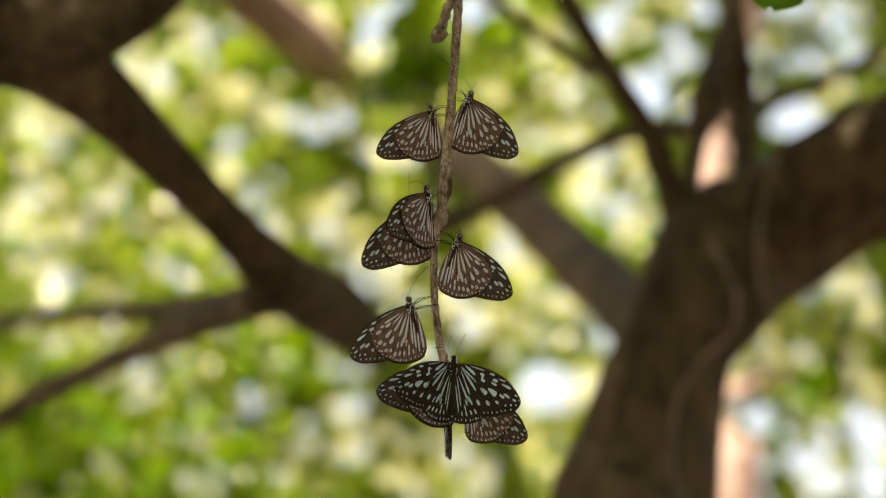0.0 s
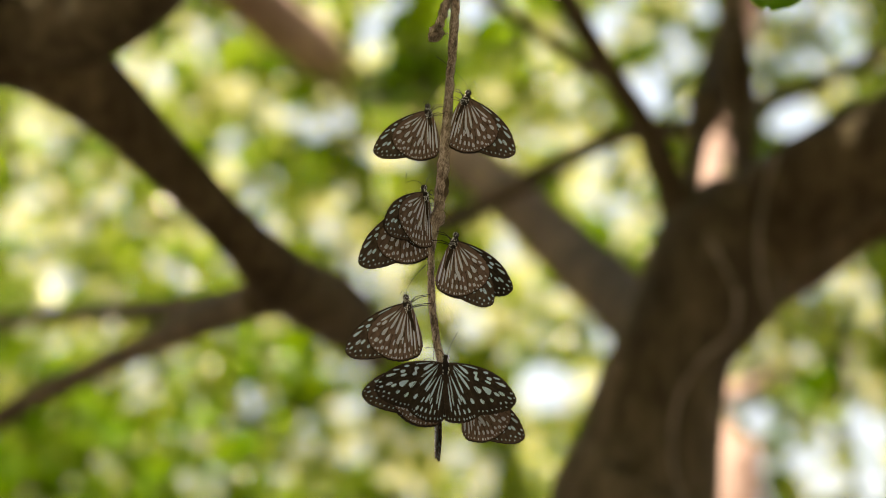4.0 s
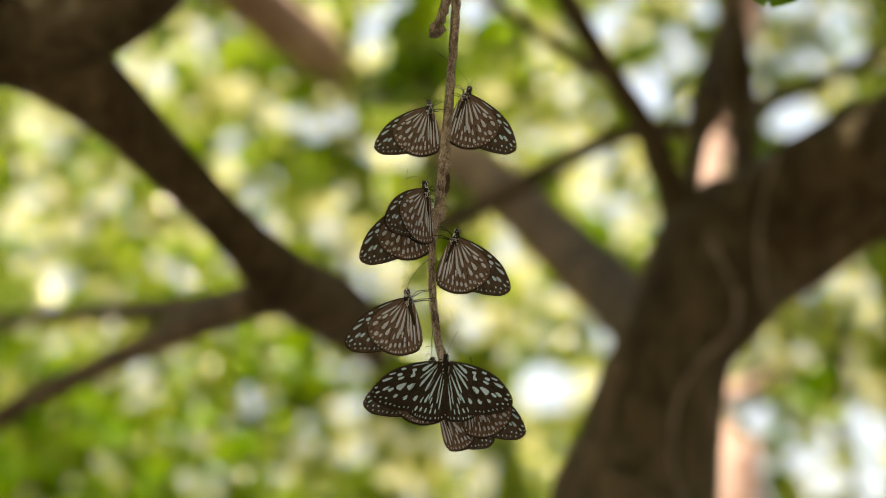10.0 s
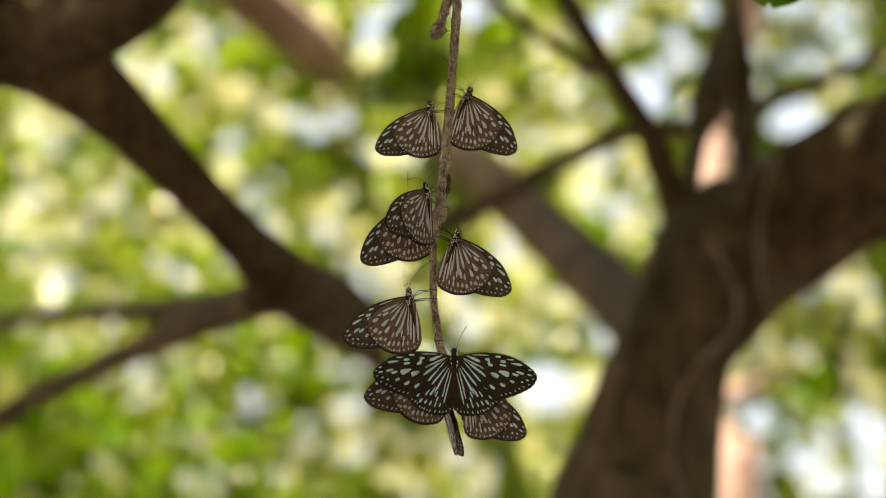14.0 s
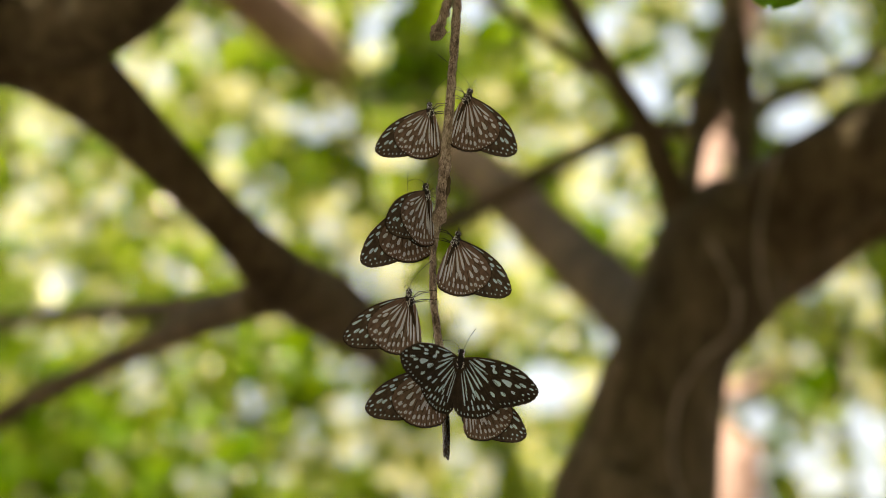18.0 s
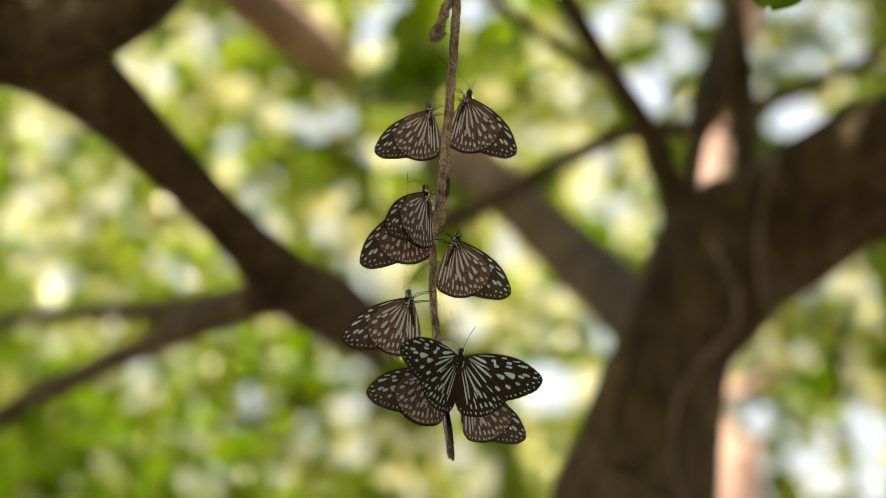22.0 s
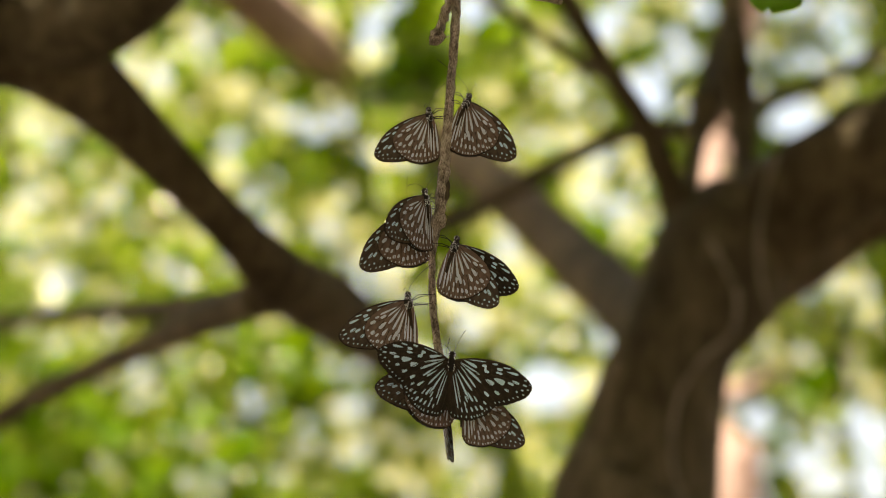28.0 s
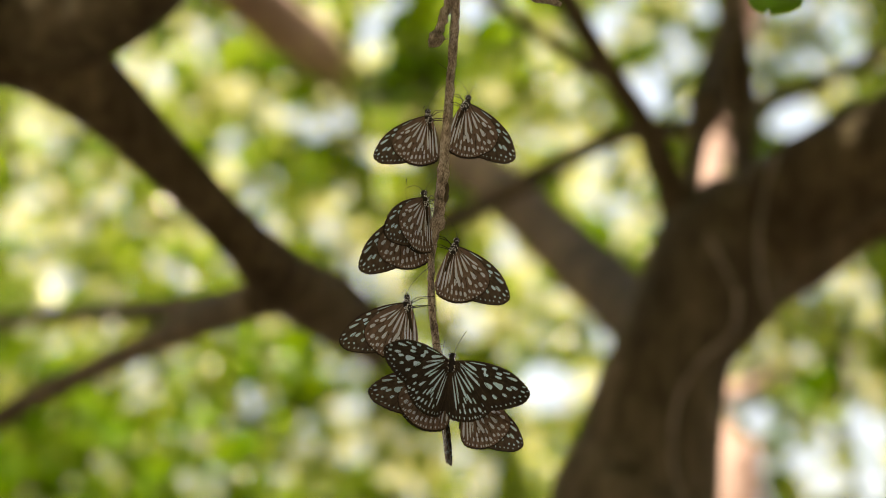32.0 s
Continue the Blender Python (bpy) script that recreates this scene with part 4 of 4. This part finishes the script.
SPREAD_LATE += [(24.6, 818, 630, 8, 965, 645, 742, 595), (25.1, 787, 631, 0, 921, 600, 654, 612), (25.2, 786, 632, 0, 838, 610, 684, 618), (25.4, 786, 633, -1, 878, 630, 652, 612), (25.5, 785, 634, -3, 893, 640, 643, 650), (27.5, 804, 640, 5, 946, 690, 689, 636), (28, 799, 638, 4, 944, 685, 671, 632), (29, 797, 639, 5, 939, 693, 672, 629), (30, 799, 640, 5, 940, 698, 674, 629), (31, 799, 641, 5, 936, 692, 710, 634), (32, 799, 640, 5, 941, 697, 682, 630)]
# While it flaps: seconds, thorax, lean, turn from facing the camera, east opening and sweep, west opening and sweep, hindwings' openings.
FLAPS = [(20.5, 818, 627, 6, 50, 75, 20, 29, 41, 60, 20), (20.7, 817, 628, 6, 10, 75, 24, 50, 30, 60, 40), (20.8, 816, 627, 6, 45, 42, 36, 8, 30, 30, 10), (20.9, 816, 628, 6, 30, 52, 24, 30, 36, 50, 14), (23.6, 820, 628, 6, 5, 70, 16, 42, 52, 60, 50), (23.7, 824, 628, 5, 68, 20, 30, 44, 48, 20, 36), (23.8, 824, 627, 5, 40, 50, 10, 47, 53, 44, 34), (23.9, 824, 626, 5, 62, 15, 36, 40, 58, 18, 36),
         (24.0, 825, 627, 4, 70, 20, 34, 48, 51, 85, 30), (24.1, 824, 628, 5, 42, 50, 10, 46, 54, 44, 34), (24.2, 824, 628, 6, 66, 5, 28, 20, 40, 8, 26), (24.3, 824, 628, 6, 38, 52, 14, 46, 54, 44, 34), (24.4, 822, 628, 6, 60, 14, 32, 34, 52, 16, 34), (24.5, 819, 628, 4, 60, 26, 30, 50, 58, 22, 40), (24.7, 815, 628, 4, 62, 6, 30, 18, 38, 10, 26)]
FLAPS += [(24.8, 808, 630, 2, 28, 56, 20, 44, 48, 46, 30), (24.9, 800, 630, 0, 12, 66, 34, 24, 34, 50, 24), (25.0, 792, 630, -8, 8, 24, 19, 10, 20, 4, 8), (25.3, 786, 632, -2, -20, 8, 30, 30, 40, 10, 22)]
# Others: seconds, shift across and down, lean, turn, openings of the two wing pairs, their sweeps (the pair on the body's own right side first).
OTHERS = {
    "D": [(0, 0, 0, 21, 0, 0.2, 0.2, 1, 1), (1.8, 0, 0, 21, 0, 0.2, 0.2, 1, -1), (2.5, 0, 0, 19, 0, 16, 8, 5, -14), (3, 0, 0, 17, 0, 27, 10, 9, -32), (3.5, 0, 0, 17, 0, 26, 10, 9, -30), (4.5, 0, 0, 20, 0, 8, 6, 3, -4), (5.5, 0, 0, 21, 0, 0.2, 0.2, 1, 1), (24.2, 0, 0, 21, 0, 0.2, 0.2, 1, 1), (25, 0, 0, 18, 0, 12, 8, 11, -8), (25.5, 0, 0, 14, 0, 24, 10, 17, -30), (27.5, 0, 0, 12, 0, 36, 12, 17, -38)],
    "E": [(0, 0, 0, -16, 0, 0.2, 0.2, 0, 0), (5.5, 0, -3, -14, 0, 0.2, 0.2, 1, 1), (10.2, 0, -5, -13, 0, 0.2, 0.2, 1, 1), (10.7, 1, -8, -10, 0, 0.2, 0.2, 2, 2), (19, 1, -10, -10, 0, 0.2, 0.2, 3, 3), (25, 1, -12, -10, 0, 0.2, 0.2, 3, 3), (28, 0, -13, -8, 0, 0.2, 0.2, 5, 5), (32, 0, -12, -9, 0, 0.2, 0.2, 4, 4)],
    "H": [(0, 1, -2, 17, 0, 0.2, 0.2, 0, 0), (23.6, 1, -2, 17, 0, 0.2, 0.2, 0, 0), (23.8, -1, -2, 8, 0, 38, 4, -18, 3), (24.0, -1, -2, 7, 0, 40, 8, -18, 5), (24.15, -1, -2, 7, 0, 50, 14, -24, 8), (24.3, -1, -2, 6, 0, 70, 24, -28, 11), (24.6, -1, -3, 3, 0, 70, 25, -30, 9), (24.7, -1, -4, 2, 0, 86, 30, -34, 10), (25, -1, -6, 0, 0, 94, 42, -38, 10), (25.5, -1, -6, 0, 0, 92, 38, -38, 14), (26.6, 1, 0, 10, 0, 24, 12, -10, 6), (27.5, 1, 0, 18, 0, 0.2, 0.2, 0, 0)],
}
OTHERS["D"] += [(27.8, 0, 0, 17, 0, 20, 10, 13, -24), (28.1, 0, 0, 19, 0, 8, 8, 10, -8), (28.5, 0, 0, 21, 0, 4, 4, 4, -4), (29.2, 0, 0, 21, 0, 0.2, 0.2, 1, 1), (32, 0, 0, 21, 0, 0.2, 0.2, 1, 1)]
OTHERS["H"] += [(32, 1, 0, 19, 0, 0.2, 0.2, 0, 0)]
# The half-hidden one on the west: seconds and the tip of its near forewing.
WEST = [(0, 670, 697), (1, 645, 700), (2, 629, 700), (3, 644, 702), (6, 645, 695), (7, 643, 715), (8, 646, 707), (9, 633, 705), (10, 640, 715), (11, 653, 735), (12, 640, 715), (13, 635, 708), (14, 648, 705), (14.5, 653, 697), (16.5, 648, 708), (17, 640, 720), (18, 646, 722), (19, 648, 712), (20, 650, 720), (20.3, 652, 718)]
WEST += [(20.5, 670, 705), (20.8, 696, 676), (21, 681, 677), (21.3, 668, 690), (22, 653, 702), (23, 652, 740), (23.6, 648, 745), (24, 648, 752), (24.3, 655, 735), (24.5, 678, 700), (25, 693, 666), (25.5, 672, 690), (27.5, 670, 690), (28, 668, 690), (30, 658, 692), (32, 656, 695)]
# How it leans when it half opens: seconds, degrees.
LEANS = [(0, -20), (20.3, -20), (20.8, -29), (21, -30), (21.3, -26), (22, -20), (24.3, -20), (24.6, -27), (25, -30), (25.5, -28), (27.5, -20), (32, -20)]
# The one seen edge-on: seconds, tip of its wings, turn from edge-on, slip down.
EDGE = [(0, 794, 3.4, 4), (2, 769, 3.4, 7), (6, 791, 3.4, 18), (7, 811, 3.4, 18), (8, 815, 10.5, 12), (9, 815, 40, 6), (10, 815, 50, 5), (11, 815, 44, 5), (12, 815, 42, 4), (13, 822, 8.9, 6), (14, 816, 5.7, 9), (14.5, 819, 3.4, 9), (16.5, 790, 3.4, 9), (17, 791, 3.4, 9), (18, 790, 3.4, 8), (19, 792, 3.4, 8), (20, 782, 3.4, 8), (20.5, 776, 11.6, 8), (20.8, 784, 13.2, 8), (21, 790, 12.7, 8), (21.3, 804, 6.2, 8), (22, 800, 3.4, 8), (23, 772, 8.9, 12), (24, 777, 11.6, 10), (24.5, 782, 11.6, 8), (25, 803, 11.1, 6), (25.5, 810, 3.4, 6), (27.5, 800, 3.4, 5), (28, 799, 3.4, 5), (30, 801, 3.4, 5), (32, 796, 3.4, 7)]


def fly(key, rows):
    """Rows: seconds, a, b, lean, turn, opening and sweep of the wings on its right and on its left, then, where they differ, the hindwings' openings."""
    thing, wings = FLIES[key]
    y, yaw = PERCHED[key][3], PERCHED[key][5]
    rows = sorted(rows)
    follow, lag = {"D": (0.1, 0), "G": (0.6, 2), "H": (0.3, 12)}.get(key, (0.3, 0))
    hinge = {"F": 0.0019}.get(key, 0.0008)
    walk(thing, [(r[0], perch(r[1], r[2], y, r[3], yaw + r[4])) for r in rows])
    for (kind, s), w in wings.items():
        o, h = (5, 9) if s < 0 else (7, 10)
        if kind == "fore":
            walk(w, [(r[0], wing_pose(s, r[o], r[o + 1], hinge)) for r in rows])
        else:
            walk(w, [(r[0], wing_pose(s, r[h] if len(r) > 9 else r[o], follow * r[o + 1] + lag, hinge)) for r in rows])


def motions():
    walk(twig, swayed())
    for key in "ABCP":
        thing = FLIES[key][0]
        home = thing.matrix_basis.copy()
        walk(thing, [(t, m @ home) for t, m in swayed()])
    # Spread one.
    size, rows = 0.050 / unit(Y0 - 0.03), []
    for t, a, b, lean, ea, eb, wa, wb in SPREAD + SPREAD_LATE:
        e = tip_angles(ea - a - 4, eb - b - 3, lean, size)
        w = tip_angles(a - wa - 4, wb - b - 3, -lean, size)
        rows.append((t, a, b + 6, lean, 0, *e, *w))
    rows += [(r[0], r[1], r[2] + 4, *r[3:]) for r in FLAPS]
    fly("F", rows)
    for key, own in OTHERS.items():
        a0, b0 = PERCHED[key][1:3]
        times = sorted({r[0] for r in own} | {r[0] for r in SWAY + SWAY_LATE})
        rows = []
        for t in times:
            da, db = sway_at(t)
            v = [np.interp(t, [r[0] for r in own], [r[k] for r in own]) for k in range(1, 9)]
            rows.append((t, a0 + da + v[0], b0 + db + v[1], v[2], v[3], v[4], v[6], v[5], v[7]))
        fly(key, rows)
    a0, b0 = PERCHED["G"][1:3]
    size, rows = 0.0485 / unit(Y0), []
    for t, ta, tb in WEST:
        lean = np.interp(t, [r[0] for r in LEANS], [r[1] for r in LEANS])
        da, db = sway_at(t)
        a, b = a0 + da, b0 + db - 2
        if t < 20.4 or t > 26:
            # Closer in to the twig while the wings of its neighbour cover it.
            a = min(a + 24, max(a, ta + math.sqrt(max(0, 132 ** 2 - (tb - b) ** 2))))
        c, s = math.cos(radians(lean)), -math.sin(radians(lean))
        dx, dy = a - ta, tb - b + 3.4 - 2.2 * (lean + 20)
        out, tail = dx * c + dy * s, dy * c - dx * s
        turn = math.acos(max(-0.5, min(0.9, tail / size)))
        op = math.degrees(math.acos(max(0.5, min(1.0, out / (size * math.sin(turn))))))
        sweep = math.degrees(turn) - 66
        rows.append((t, a, b, lean, op, 0.2, sweep, 0.2, sweep))
    fly("G", rows)
    a0, b0 = PERCHED["I"][1:3]
    rows = []
    for t, ta, turn, drop in EDGE:
        da, db = sway_at(t)
        a, b = a0 + da, b0 + db + drop
        rows.append((t, a, b, -math.degrees(math.atan2(ta - a, 112)), turn, 0.3, -25, 0.3, -25))
    fly("I", rows)


motions()
